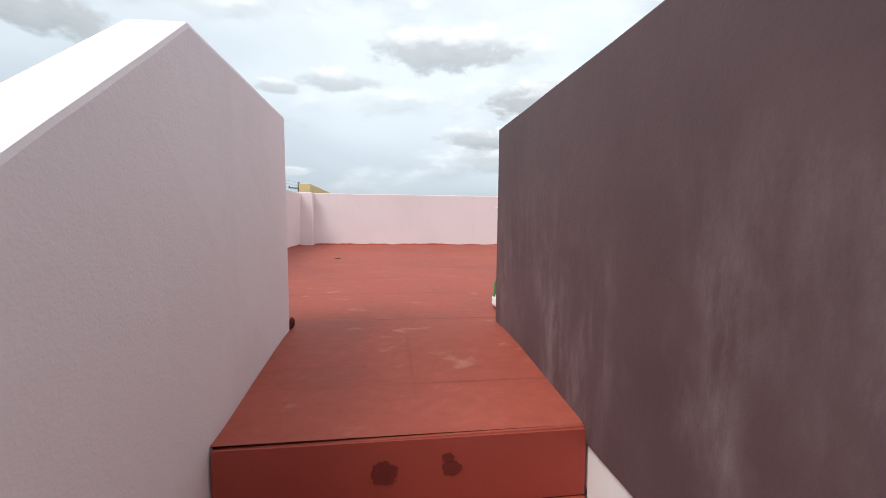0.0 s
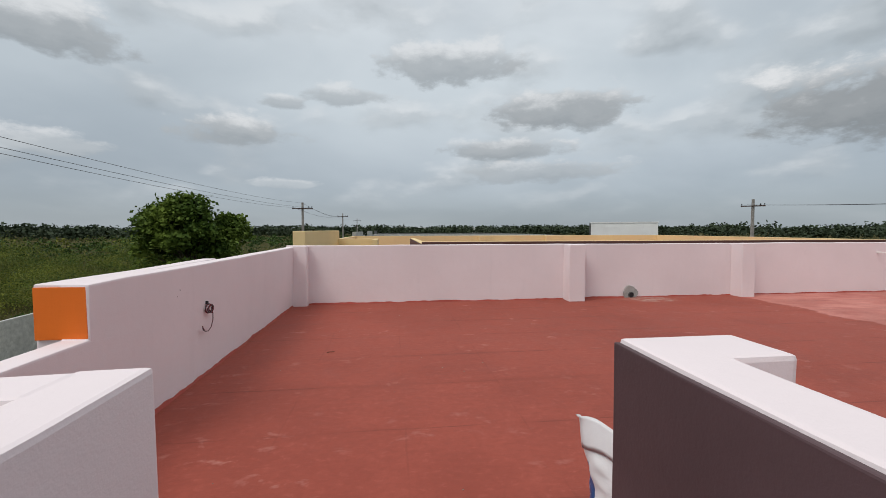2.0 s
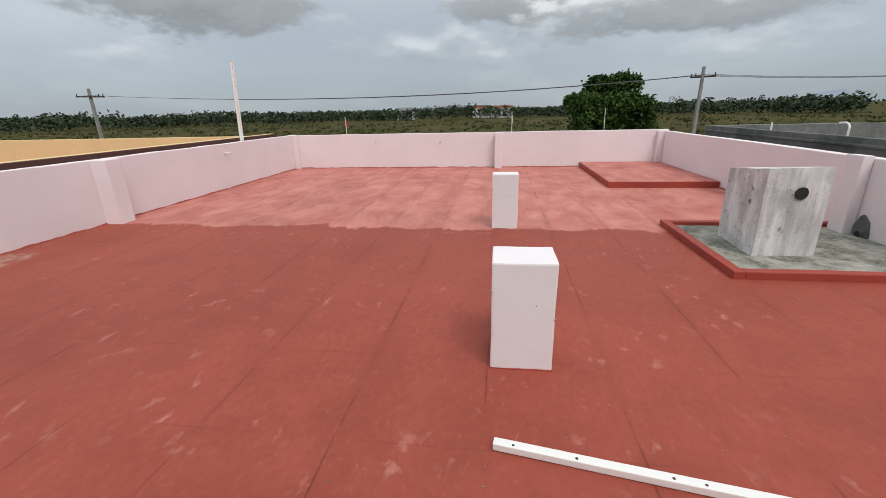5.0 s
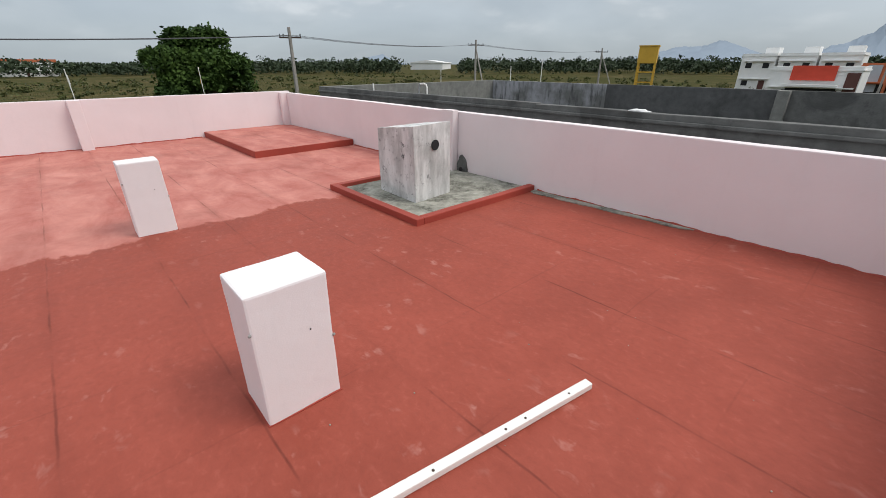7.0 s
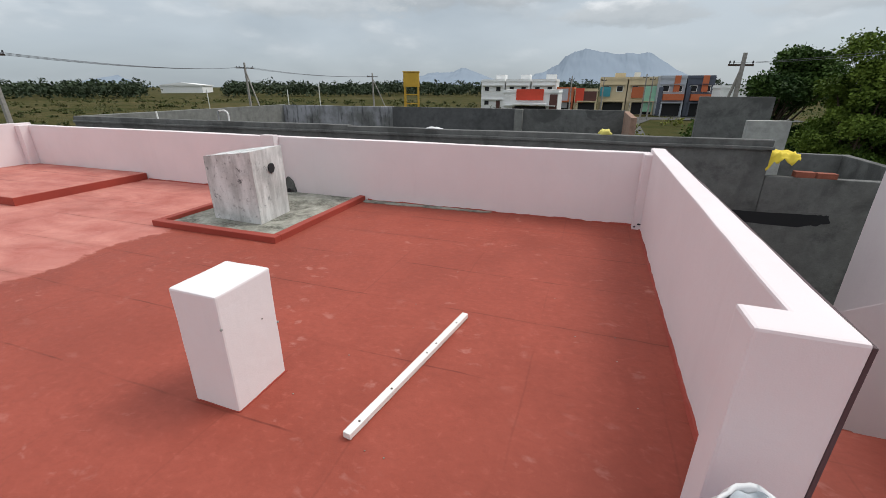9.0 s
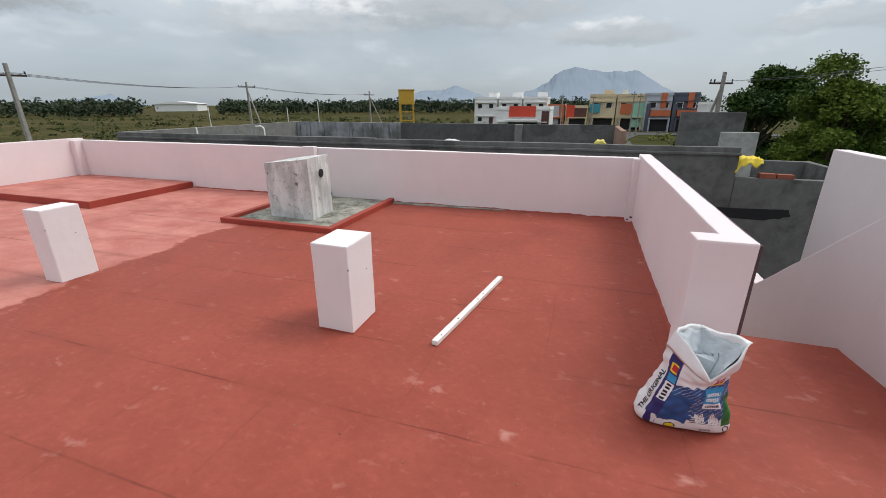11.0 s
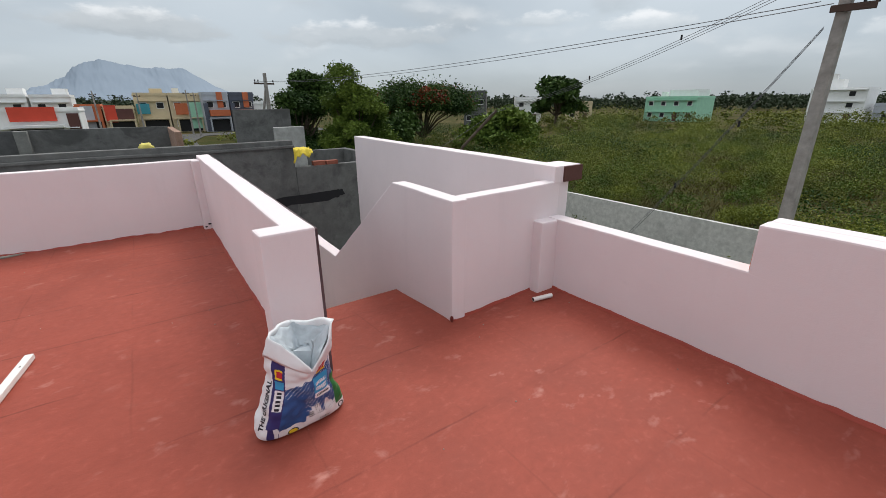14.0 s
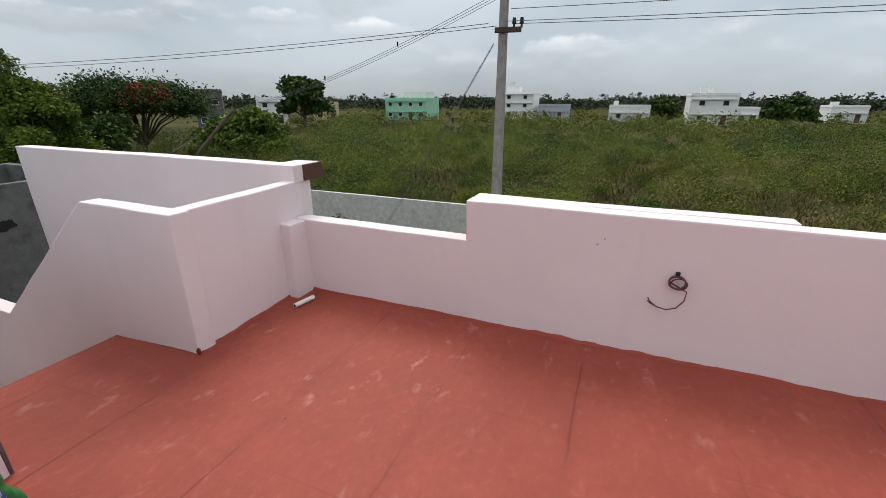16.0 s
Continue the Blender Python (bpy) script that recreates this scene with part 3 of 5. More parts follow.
def tank_stand():
    root = thing("cement_block", "rough whitewashed cement block with a round pipe hole", "pipe shaft", (5.75, -3.16, 0.02))
    bm = prism([(-0.05, 0.02), (-0.12, 0.65), (0.67, 0.61), (0.70, 0.0)], 0, 0.9, "z")
    for v in bm.verts:
        if v.co.z > 0.5:
            v.co.z = 0.905 - 0.145 * max(0.0, v.co.x)
    rough_up(bm, 0.1, 0.008, 8)
    part("block", bm, TANK, root)
    ring = bmesh.new()
    bmesh.ops.create_cone(ring, segments=20, radius1=0.062, radius2=0.058, depth=0.03, cap_ends=True, matrix=Matrix.Translation((-0.082, 0.30, 0.655)) @ Matrix.Rotation(0.11, 4, "Z") @ Matrix.Rotation(math.pi / 2, 4, "Y"))
    part("pipe_hole", ring, DARK, root, "dark round pipe hole")
    return root


tank_stand()


def stub(x, y, w, d, h, seed):
    root = thing("column_stub", "short pale pink plastered column stub on the terrace", "column stub", (x, y, 0), "column stubs")
    bm = box(0, w, 0, d, -0.02, h, bevel=0.012)
    part("shaft", rough_up(bm, 0.08, 0.006, seed), STUB, root)
    for k, (px, py, pz) in enumerate(((0.0, d, h * 0.74), (-0.002, d * 0.3, h * 0.62), (0.0, 0.0, h * 0.5))):
        bm = bmesh.new()
        bmesh.ops.create_icosphere(bm, subdivisions=2, radius=1.0, matrix=Matrix.Translation((px, py, pz)) @ Matrix.Diagonal((0.003, 0.004, 0.004, 1) if k == 1 else (0.007, 0.008, 0.008, 1)))
        part("chip", bm, DARK if k == 1 else GREY_LIGHT, root, "dark nail hole" if k == 1 else "chipped plaster edge")
    foot = bmesh.new()
    for a, b, c, e in ((-0.006, w + 0.006, -0.006, 0.004), (-0.006, w + 0.006, d - 0.004, d + 0.006), (-0.006, 0.004, 0.004, d - 0.004), (w - 0.004, w + 0.006, 0.004, d - 0.004)):
        box(a, b, c, e, -0.01, 0.005, foot)
    part("foot_edge", rough_up(foot, 0.04, 0.006, seed + 3), KERB_RED, root, "ragged red coating round the foot")
    return root


def nick(y, z):
    bm = bmesh.new()
    bmesh.ops.create_icosphere(bm, subdivisions=2, radius=0.0026, matrix=Matrix.Diagonal((0.25, 0.9, 1.2, 1)))
    rough_up(bm, 1, 0.0012, y)
    ob = finish("plaster_nick", bm, WHITE)
    ob.location = (0.979, y, z)
    return tagged(ob, "small white chip knocked in the mauve stair wall", "chip", "", "structure")


nick(-1.48, 0.484)
nick(-1.487, 0.466)

stub(3.445, -0.255, 0.305, 0.375, 0.70, 1)
stub(6.65, -0.165, 0.25, 0.34, 0.73, 5)


def drain(x, y, side, r, mat, tall=1.05):
    root = thing("drain_outlet", "rough cement collar round a drain pipe at the parapet foot", "drain", (x, y, 0.03))
    bm = bmesh.new()
    ring = []
    for i in range(22):
        a = 2 * math.pi * i / 22
        k = r * (1 + 0.28 * noise.noise(Vector((x + math.cos(a) * 1.4, math.sin(a) * 1.4, y))))
        ring.append((math.cos(a) * k, max(-0.04, math.sin(a) * k * tall + 0.03 * tall)))
    prism(ring, 0, -side * 0.03, "y", bm)
    part("collar", rough_up(bm, 0.05, 0.006, x), mat, root)
    p = rod([(0, -side * 0.05, 0.02), (0, side * 0.02, 0.02)], 0.052, sides=16)
    part("pipe", p, GREY, root)
    q = rod([(0, -side * 0.052, 0.02), (0, side * 0.0, 0.02)], 0.04, sides=16)
    part("bore", q, DARK, root, "dark pipe bore")
    return root


drain(4.65, 6.03, 1, 0.14, GREY_LIGHT)
drain(6.43, -4.11, -1, 0.11, GREY, 1.6)


# ---- the land around ----
def ground_sheet():
    bm = bmesh.new()
    rs = [0, 6, 12, 18, 26, 36, 50, 70, 100, 140, 200, 300, 500, 900, 1800, 4200]
    n = 64
    rings = []
    for r in rs:
        if r == 0:
            rings.append([bm.verts.new((0, 0, G))] * n)
            continue
        rings.append([bm.verts.new((r * math.cos(2 * math.pi * k / n), r * math.sin(2 * math.pi * k / n), G + (0.25 * noise.noise(Vector((k * 0.7, r * 0.05, 0))) if r > 24 else 0))) for k in range(n)])
    for a, b in zip(rings, rings[1:]):
        for k in range(n):
            j = (k + 1) % n
            vs = [a[k], b[k], b[j], a[j]]
            bm.faces.new(vs if a[k] is not a[j] else vs[:3])
    bmesh.ops.recalc_face_normals(bm, faces=bm.faces[:])
    return bm


g_ = tagged(finish("ground", ground_sheet(), GROUND, smooth=True), "dry scrubland of olive grass and bare earth", "ground", "", "structure")
if g_.data.polygons[40].normal.z < 0:
    g_.data.flip_normals()


def scrub(name, n, area, size, per, leaf, mat, seed, label, tall=1.0):
    """Low bushes over a stretch of land; area: x0, x1, y0, y1."""
    rng = np.random.default_rng(seed)
    x0, x1, y0, y1 = area
    out = []
    for i in range(n):
        x, y = rng.uniform(x0, x1), rng.uniform(y0, y1)
        dens = noise.noise(Vector((x * 0.05, y * 0.05, seed)))
        if dens < rng.uniform(-0.45, 0.45):
            continue
        s = size * rng.choice((0.45, 0.7, 1.0, 1.7)) * rng.uniform(0.8, 1.25)
        far = max(1.0, math.hypot(x, y) / 45)
        k = max(8, int(per / far ** 1.2))
        c = clumps(rng, (x, y, G + s * 0.45 * tall), (s, s, s * 0.62 * tall), max(3, k // 7), 7, s * 0.22)
        c[:, 2] = np.maximum(c[:, 2], G + 0.05)
        out.append(leaves(rng, c, leaf * min(far, 3.5) ** 0.75, 0.6))
    return tagged(quads(name, np.concatenate(out), mat), label, "bushes", "", "stuff")


scrub("scrub_bushes", 850, (-80, -14.6, -60, 75), 1.1, 900, 0.052, LEAF_C, 3, "dense green thorn scrub on the open land")
scrub("scrub_bushes", 520, (-60, -14.6, -40, 60), 0.9, 980, 0.05, LEAF_B, 4, "fresh yellow-green bushes among the scrub")
scrub("scrub_bushes", 300, (-70, -15, -40, 70), 1.5, 1000, 0.066, LEAF_A, 8, "dark green thorn bushes among the scrub")
scrub("scrub_bushes", 1500, (-160, -62, -80, 130), 1.6, 230, 0.15, LEAF_C, 5, "distant green scrub on the open land", 0.8)
scrub("scrub_bushes", 900, (-75, -16.5, 60, 220), 1.8, 250, 0.15, LEAF_A, 6, "dark green scrub on the open land", 0.8)
scrub("scrub_bushes", 2600, (16, 200, -150, 190), 1.0, 150, 0.12, LEAF_P, 7, "scattered low bushes on the plain", 0.7)
scrub("scrub_bushes", 160, (-14, 60, -75, -18), 1.0, 160, 0.18, LEAF_C, 9, "low bushes between the southern houses", 0.7)


def tussocks(n, area, seed, mat=GRASS):
    rng = np.random.default_rng(seed)
    x0, x1, y0, y1 = area
    c = np.stack([rng.uniform(x0, x1, n), rng.uniform(y0, y1, n), np.full(n, G + 0.2)], 1)
    keep = np.array([noise.noise(Vector((a * 0.08, b * 0.08, 7))) > -0.3 for a, b, _ in c])
    c = c[keep]
    a = rng.normal(size=(len(c), 3)) * (0.022, 0.022, 0)
    h = rng.uniform(0.15, 0.45, len(c))[:, None] * np.array((0, 0, 1.0))
    lean = rng.normal(size=(len(c), 3)) * (0.2, 0.2, 0)
    lo = c - (0, 0, 0.25)
    v = np.stack([lo - a, lo + a, lo + a * 0.3 + h + lean, lo - a * 0.3 + h + lean], 1)
    return tagged(quads("dry_grass", v, mat), "dry straw-coloured grass on the open land", "grass", "", "stuff")


scrub("weeds", 26, (-12.6, -11.6, -9, 4), 0.3, 120, 0.07, LEAF_C, 13, "weeds at the foot of the compound wall")
scrub("scrub_bushes", 190, (-62, -15.5, -45, 62), 1.7, 3200, 0.046, LEAF_D, 15, "rounded yellow-green bushes standing out of the scrub", 1.05)
scrub("scrub_bushes", 170, (-110, -55, -70, 100), 2.4, 1800, 0.06, LEAF_D, 16, "tall green bushes far out in the scrub", 0.8)
scrub("scrub_bushes", 90, (-32, -15, -48, -20), 2.0, 1800, 0.06, LEAF_A, 17, "dark bushes below the flame tree", 0.9)
scrub("scrub_bushes", 150, (-36, -15.6, -26, 38), 1.5, 2600, 0.044, LEAF_D, 18, "leafy yellow-green bushes near the compound wall", 1.0)
scrub("scrub_bushes", 90, (-40, -15.8, -26, 38), 1.6, 2600, 0.046, LEAF_C, 19, "olive thorn bushes near the compound wall", 1.0)
tussocks(80000, (-95, -14.2, -60, 95), 11)
tussocks(70000, (-42, -14.2, -36, 48), 14)
tussocks(40000, (15, 150, -90, 130), 12, GRASS_E)


def treeline():
    rng = np.random.default_rng(21)
    out = []
    for i in range(2600):
        a = rng.uniform(0, 2 * math.pi)
        r = rng.uniform(250, 400)
        if abs(a - 5.580) < 0.072:  # the warehouse shows through here
            continue
        x, y = r * math.cos(a), r * math.sin(a)
        h = rng.uniform(4.8, 7.2) * (1 + 0.35 * noise.noise(Vector((math.cos(a) * 6, math.sin(a) * 6, 0))))
        w = rng.uniform(4, 8)
        c = clumps(rng, (x, y, G + h * 0.48), (w, w, h * 0.5), 11, 8, w * 0.24)
        c[:, 2] = np.maximum(c[:, 2], G + 0.3)
        out.append(leaves(rng, c, 1.05, 0.8, 1.4))
    for i in range(320):
        a = rng.uniform(math.pi * 0.85, math.pi * 1.95)
        r = rng.uniform(260, 400)
        if abs(a - 5.580) < 0.072:
            continue
        x, y = r * math.cos(a), r * math.sin(a)
        h = rng.uniform(6.4, 8.8)
        c = np.array((x, y, G + h)) + rng.normal(size=(16, 3)) * (0.9, 0.9, 0.55)
        out.append(leaves(rng, c, 0.7, 0.6, 2.6))
        out.append(np.array([[(x - 0.12, y, G), (x + 0.12, y, G), (x + 0.1, y, G + h), (x - 0.1, y, G + h)]]))
    return tagged(quads("far_woods", np.concatenate(out), LEAF_FAR), "dark line of trees and palms along the horizon", "trees", "", "stuff")


treeline()


def tree(x, y, h, w, mat, seed, label, dens=1.0, leaf=0.3, base=0.22, lobes=9, flowers=None, open_=0.0):
    """A tapered trunk that forks into limbs, each bearing a lobe of leaf clumps."""
    rng = np.random.default_rng(seed)
    root = thing("tree", label, "tree", (x, y, G), "trees round the houses")
    bm = bmesh.new()
    fork = h * base
    rod([(0, 0, -0.1), (0.08, 0.05, fork * 0.5), (0, 0, fork)], 0.035 * h, bm, 9, 0.026 * h)
    cs, red = [], []
    n = lobes * 2
    for i in range(n):
        a = 2.39996 * i + rng.uniform(-0.4, 0.4)
        f = math.sqrt((i + 0.5) / n)
        r = w * 0.86 * f * rng.uniform(0.8, 1.1)
        crown = math.sqrt(max(0.0, 1 - 0.75 * f ** (2 + 3 * open_)))
        top = h * (0.52 + 0.44 * crown)
        z = top - h * (0.08 + (1 - open_) * 0.56 * rng.uniform(0, 1) ** 1.1) + h * rng.uniform(-0.05, 0.05)
        z = max(z, h * (base + 0.12))
        p = Vector((math.cos(a) * r, math.sin(a) * r, z))
        rod([(0, 0, fork * 0.92), (p.x * 0.4, p.y * 0.4, fork + (p.z - fork) * 0.55), p], 0.014 * h, bm, 5, 0.003 * h)
        rad = w * rng.uniform(0.17, 0.40)
        cs.append(clumps(rng, p, (rad, rad, rad * (0.7 - 0.3 * open_)), int(20 * dens), 15, rad * 0.27))
        stray = clumps(rng, p, (rad * 1.1, rad * 1.1, rad * 0.85), int(5 * dens), 18, rad * 0.26)
        cs.append(stray)
        if flowers and (f > 0.6 and i % 2 == 0):
            red.append(clumps(rng, p + Vector((0, 0, rad * 0.12)), (rad * 1.05, rad * 1.05, rad * 0.6), int(13 * dens), 14, rad * 0.24))
    part("trunk", bm, BARK, root, "rough brown trunk and limbs")
    quads("crown", leaves(rng, np.concatenate(cs), leaf, 0.7), mat, root)
    if red:
        quads("blossom", leaves(rng, np.concatenate(red), leaf, 0.7), flowers, root, "flame red flower sprays")
    return root


tree(-15.3, 34, 7.3, 4.0, LEAF_B, 31, "round green tree with a dense crown", 4.0, 0.2, 0.14, 13)
tree(54.6, -12.6, 9.2, 5.2, LEAF_A, 32, "broad dark green tree alone on the plain", 4.5, 0.26, 0.12, 13)
tree(-6.9, -26.5, 7.9, 3.0, LEAF_A, 33, "tall dark green tree behind the houses", 7.0, 0.105, 0.12, 13)
tree(-8.3, -20.5, 7.35, 1.95, LEAF_B, 34, "fresh green feathery tree behind the houses", 6.0, 0.075, 0.12, 19)
tree(-13.5, -27, 5.0, 2.4, LEAF_A, 38, "dark green tree behind the houses", 3.5, 0.18, 0.12, 11)
tree(-22.4, -35.6, 7.0, 5.6, LEAF_A, 35, "spreading flame tree with red blossom", 3.6, 0.13, 0.24, 16, FLOWER, 0.6)
tree(-24.2, -25.4, 5.3, 3.2, LEAF_B, 36, "rounded fresh green tree in the scrub", 3.2, 0.17, 0.12, 11)
tree(-67, -56, 10.0, 5.0, LEAF_A, 37, "dark green tree in front of far houses", 1.0, 0.5, 0.25, 10)
tree(-123, 11, 6.2, 4.0, LEAF_A, 39, "dark green tree beside far houses", 0.8, 0.7, 0.15, 9)
tree(-119, 36, 6.2, 5.0, LEAF_A, 40, "dark green tree beside far houses", 0.8, 0.7, 0.15, 9)


# ---- the houses either side ----
def parapet(bm, x0, x1, y0, y1, h, z0=-0.3):
    return box(x0, x1, y0, y1, z0, h, bm, 0.012)


def house_north():
    root = thing("house", "cream yellow house with a brown coping and red roof", "house", (0, 0, G))
    z = -G
    B = lambda *a: box(a[0], a[1], a[2], a[3], a[4] + z, a[5] + z, bevel=0.012)
    part("wall", B(1.0, 13.4, 7.0, 18.1, G, -0.3), YELLOW, root)
    part("roof", B(-1.1, 13.3, 10.4, 18.0, -0.3, 0.0), RED, root, "red oxide coated roof")
    part("roof", B(1.0, 13.3, 7.0, 10.4, -0.3, 0.0), RED, root)
    part("parapet", B(1.0, 13.4, 6.86, 7.0, -0.3, 0.99), YELLOW, root)
    part("coping", B(0.99, 13.45, 6.83, 6.86, 0.80, 0.982), BROWN, root, "chocolate brown band under the coping")
    part("parapet", B(1.0, 1.14, 7.0, 11.9, -0.3, 0.95), YELLOW, root)
    part("stair_face", B(0.985, 1.0, 6.87, 11.9, -0.3, 0.94), BROWN, root, "dark brown stair face")
    part("parapet", B(-1.3, 13.4, 17.96, 18.1, -0.3, 0.93), YELLOW, root)
    part("parapet", B(13.26, 13.4, 7.0, 17.96, -0.3, 0.93), YELLOW, root)
    part("stair_wall", B(-1.33, -1.11, 6.85, 11.7, -3.2, 1.19), YELLOW, root)
    part("stair_wall", B(-1.11, -0.1, 11.3, 11.45, -0.3, 0.95), YELLOW, root)
    part("stair_wall", B(-0.1, 0.05, 10.4, 11.45, -0.3, 0.95), YELLOW, root)
    part("parapet", B(-1.3, -1.15, 11.7, 17.96, -0.3, 0.93), YELLOW, root)
    for x in (4.4, 7.6):
        part("pilaster", B(x, x + 0.25, 17.72, 17.96, 0, 0.92), YELLOW, root)
    return root


house_north()


def house_south():
    root = thing("house", "unpainted grey cement house with bare plastered parapets", "house", (0, 0, G))
    z = -G
    B = lambda *a: rough_up(box(a[0], a[1], a[2], a[3], a[4] + z, a[5] + z, bevel=0.012), 0.6, 0.01, a[0] + a[2])
    part("wall", box(-0.45, 13.3, -12.6, -5.3, 0, z - 0.3), GREY, root)
    part("wall", B(-2.6, -0.45, -8.2, -5.3, G, 0.08), GREY, root)
    for x0, x1, y0, y1, t in ((-2.6, -0.45, -5.44, -5.3, 0.52), (-2.6, -2.46, -8.2, -5.44, 0.5), (-2.46, -0.45, -8.2, -8.06, 0.5)):
        part("stair_wall", B(x0, x1, y0, y1, 0.06, t), GREY, root)
    part("roof", box(-0.4, 13.3, -12.6, -5.3, z - 0.3, z), GREY_DARK, root, "bare dark roof screed")
    part("parapet", B(-0.45, 6.0, -5.44, -5.3, -0.3, 0.985), GREY, root)
    part("parapet", B(6.0, 13.4, -5.44, -5.3, -0.3, 1.0), GREY, root)
    ragged = []
    for i in range(60):
        u = i / 60 * 2 * math.pi
        k = 1 + 0.35 * noise.noise(Vector((math.cos(u) * 3, math.sin(u) * 3, 4)))
        ragged.append((-0.58 + 0.72 * math.copysign(abs(math.cos(u)) ** 0.4, math.cos(u)) * (0.85 + 0.15 * k), z - 0.06 - 0.04 * math.cos(u) + 0.085 * k * math.copysign(abs(math.sin(u)) ** 0.5, math.sin(u)) + 0.02 * noise.noise(Vector((u * 9, 1, 2)))))
    part("tar_patch", prism(ragged, -5.305, -5.294, "y"), plain("bitumen", (0.016, 0.016, 0.018), 0.75), root, "black bitumen smear on the cement")
    part("ledge", B(-0.46, 13.4, -5.3, -5.26, 0.86, 0.905), GREY, root)
    part("parapet", B(13.26, 13.4, -12.6, -5.44, -0.3, 1.0), GREY_MID, root)
    part("parapet", B(8.6, 13.26, -12.6, -12.46, -0.3, 0.99), OLD_WASH, root, "patchily whitewashed parapet")
    part("parapet", B(4.2, 8.6, -12.6, -12.46, -0.3, 0.99), GREY_DARK, root, "damp dark plastered parapet")
    part("parapet", B(1.0, 4.2, -12.6, -12.46, -0.3, 0.99), GREY, root)
    part("pilaster", B(4.0, 4.25, -12.46, -12.25, 0, 0.99), GREY_MID, root)
    part("stair_wall", B(0.9, 1.04, -12.4, -9.6, -0.3, 0.97), cement_brick, root, "raw brick stair wall")
    part("stair_wall", B(-1.5, -0.18, -9.1, -8.96, -0.3, 1.46), GREY, root)
    part("stair_wall", B(-1.35, -0.7, -7.6, -7.48, -0.3, 1.1), GREY_LIGHT, root)
    return root


GREY_MID = cement("mid_cement_plaster", (0.20, 0.20, 0.185), 0.35)


def old_wash():
    """Thin lilac-grey wash on damp cement, with black runs from the top."""
    m = Mat("streaked_old_wash", 0.9)
    runs, blot = m.noise(7, 6, 0.68, (1, 1, 0.16)), m.noise(1.1, 5, 0.6)
    col = m.mix(m.ramp(blot, [(0.40, 0.0), (0.60, 1.0)]), (0.15, 0.15, 0.145), (0.34, 0.34, 0.36))
    col = m.mix(m.math("MULTIPLY", m.ramp(runs, [(0.52, 0.0), (0.66, 1.0)]), 0.8), col, (0.05, 0.05, 0.052))
    m.color(col).bump(m.noise(30, 6, 0.7), 0.012, 0.5)
    return m.m


OLD_WASH = old_wash()
BRICK = cement("red_brick", (0.26, 0.085, 0.055), 0.25)
cement_brick = cement("raw_brick_and_mortar", (0.30, 0.19, 0.14), 0.3)
house_south()


def compound_wall(pts, h, name="compound_wall"):
    root = thing(name, "long weathered white compound wall", "wall", (pts[0][0], pts[0][1], G), "compound walls")
    o = Vector((pts[0][0], pts[0][1], 0))
    for (x0, y0), (x1, y1) in zip(pts, pts[1:]):
        a, b = Vector((x0, y0, 0)) - o, Vector((x1, y1, 0)) - o
        d = (b - a).normalized() * 0.002
        n = Vector((-d.y, d.x, 0)).normalized() * 0.07
        bm = prism([tuple((a - n).xy), tuple((a + n).xy), tuple((b + n).xy), tuple((b - n).xy)], -0.1, h, "z")
        part("panel", rough_up(bm, 2.0, 0.02, x0), GREY_WALL, root)
    return root


GREY_WALL = cement("weathered_whitewash", (0.54, 0.54, 0.51), 0.2)
compound_wall([(-12.9, -30), (-12.9, -3), (-14.1, 24), (-15.2, 60), (-15.6, 110)], 1.5)


# ---- poles and wires ----
def power_pole(x, y, top, arm=1.3, turn=0.0, lean=(0, 0), stay=None, second=False, arm_drop=0.55, arm_shift=0.0):
    root = thing("power_pole", "grey concrete power pole with an iron crossarm", "power pole", (x, y, G), "power poles")
    h = top - G
    bm = bmesh.new()
    prism([(-0.14, -0.11), (0.14, -0.11), (0.14, 0.11), (-0.14, 0.11)], 0, h, "z", bm, 0.02)
    for v in bm.verts:
        k = 1 - 0.42 * v.co.z / h
        v.co.x, v.co.y = v.co.x * k + lean[0] * v.co.z / h, v.co.y * k + lean[1] * v.co.z / h
    part("pole", bm, POLE, root)
    c, s = math.cos(turn), math.sin(turn)
    for z in (h - arm_drop,) + ((h - 1.9,) if second else ()):
        k = z / h
        cx, cy = lean[0] * k, lean[1] * k
        bm = box(-arm / 2 + arm_shift, arm / 2 + arm_shift, -0.16, -0.09, -0.045, 0.045)
        bm.transform(Matrix.Translation((cx, cy, z)) @ Matrix.Rotation(turn, 4, "Z"))
        a = part("crossarm", bm, IRON, root, "rusted iron crossarm")
        for u in ((-0.46, 0.46, 0.3) if not arm_shift else (0.42, 0.7)):
            bm = rod([(u * arm, -0.12, 0.03), (u * arm, -0.12, 0.1)], 0.02, None, 8)
            rod([(u * arm, -0.12, 0.1), (u * arm, -0.12, 0.13), (u * arm, -0.12, 0.2)], 0.045, bm, 8, 0.03)
            bm.transform(Matrix.Translation((cx, cy, z)) @ Matrix.Rotation(turn, 4, "Z"))
            part("insulator", bm, DARK, a, "dark insulator")
    if stay:
        part("stay_pole", rod([(0.0, 0.0, h * 0.9), (stay[0], stay[1], 0)], 0.07, None, 8), POLE, root)
    return root


def cable(a, b, drop, r=0.012, label="thin black overhead power line"):
    ob = finish("overhead_wire", rod(sag(a, b, drop, 18), r, None, 5), WIRE)
    return tagged(ob, label, "wire", "overhead wires")


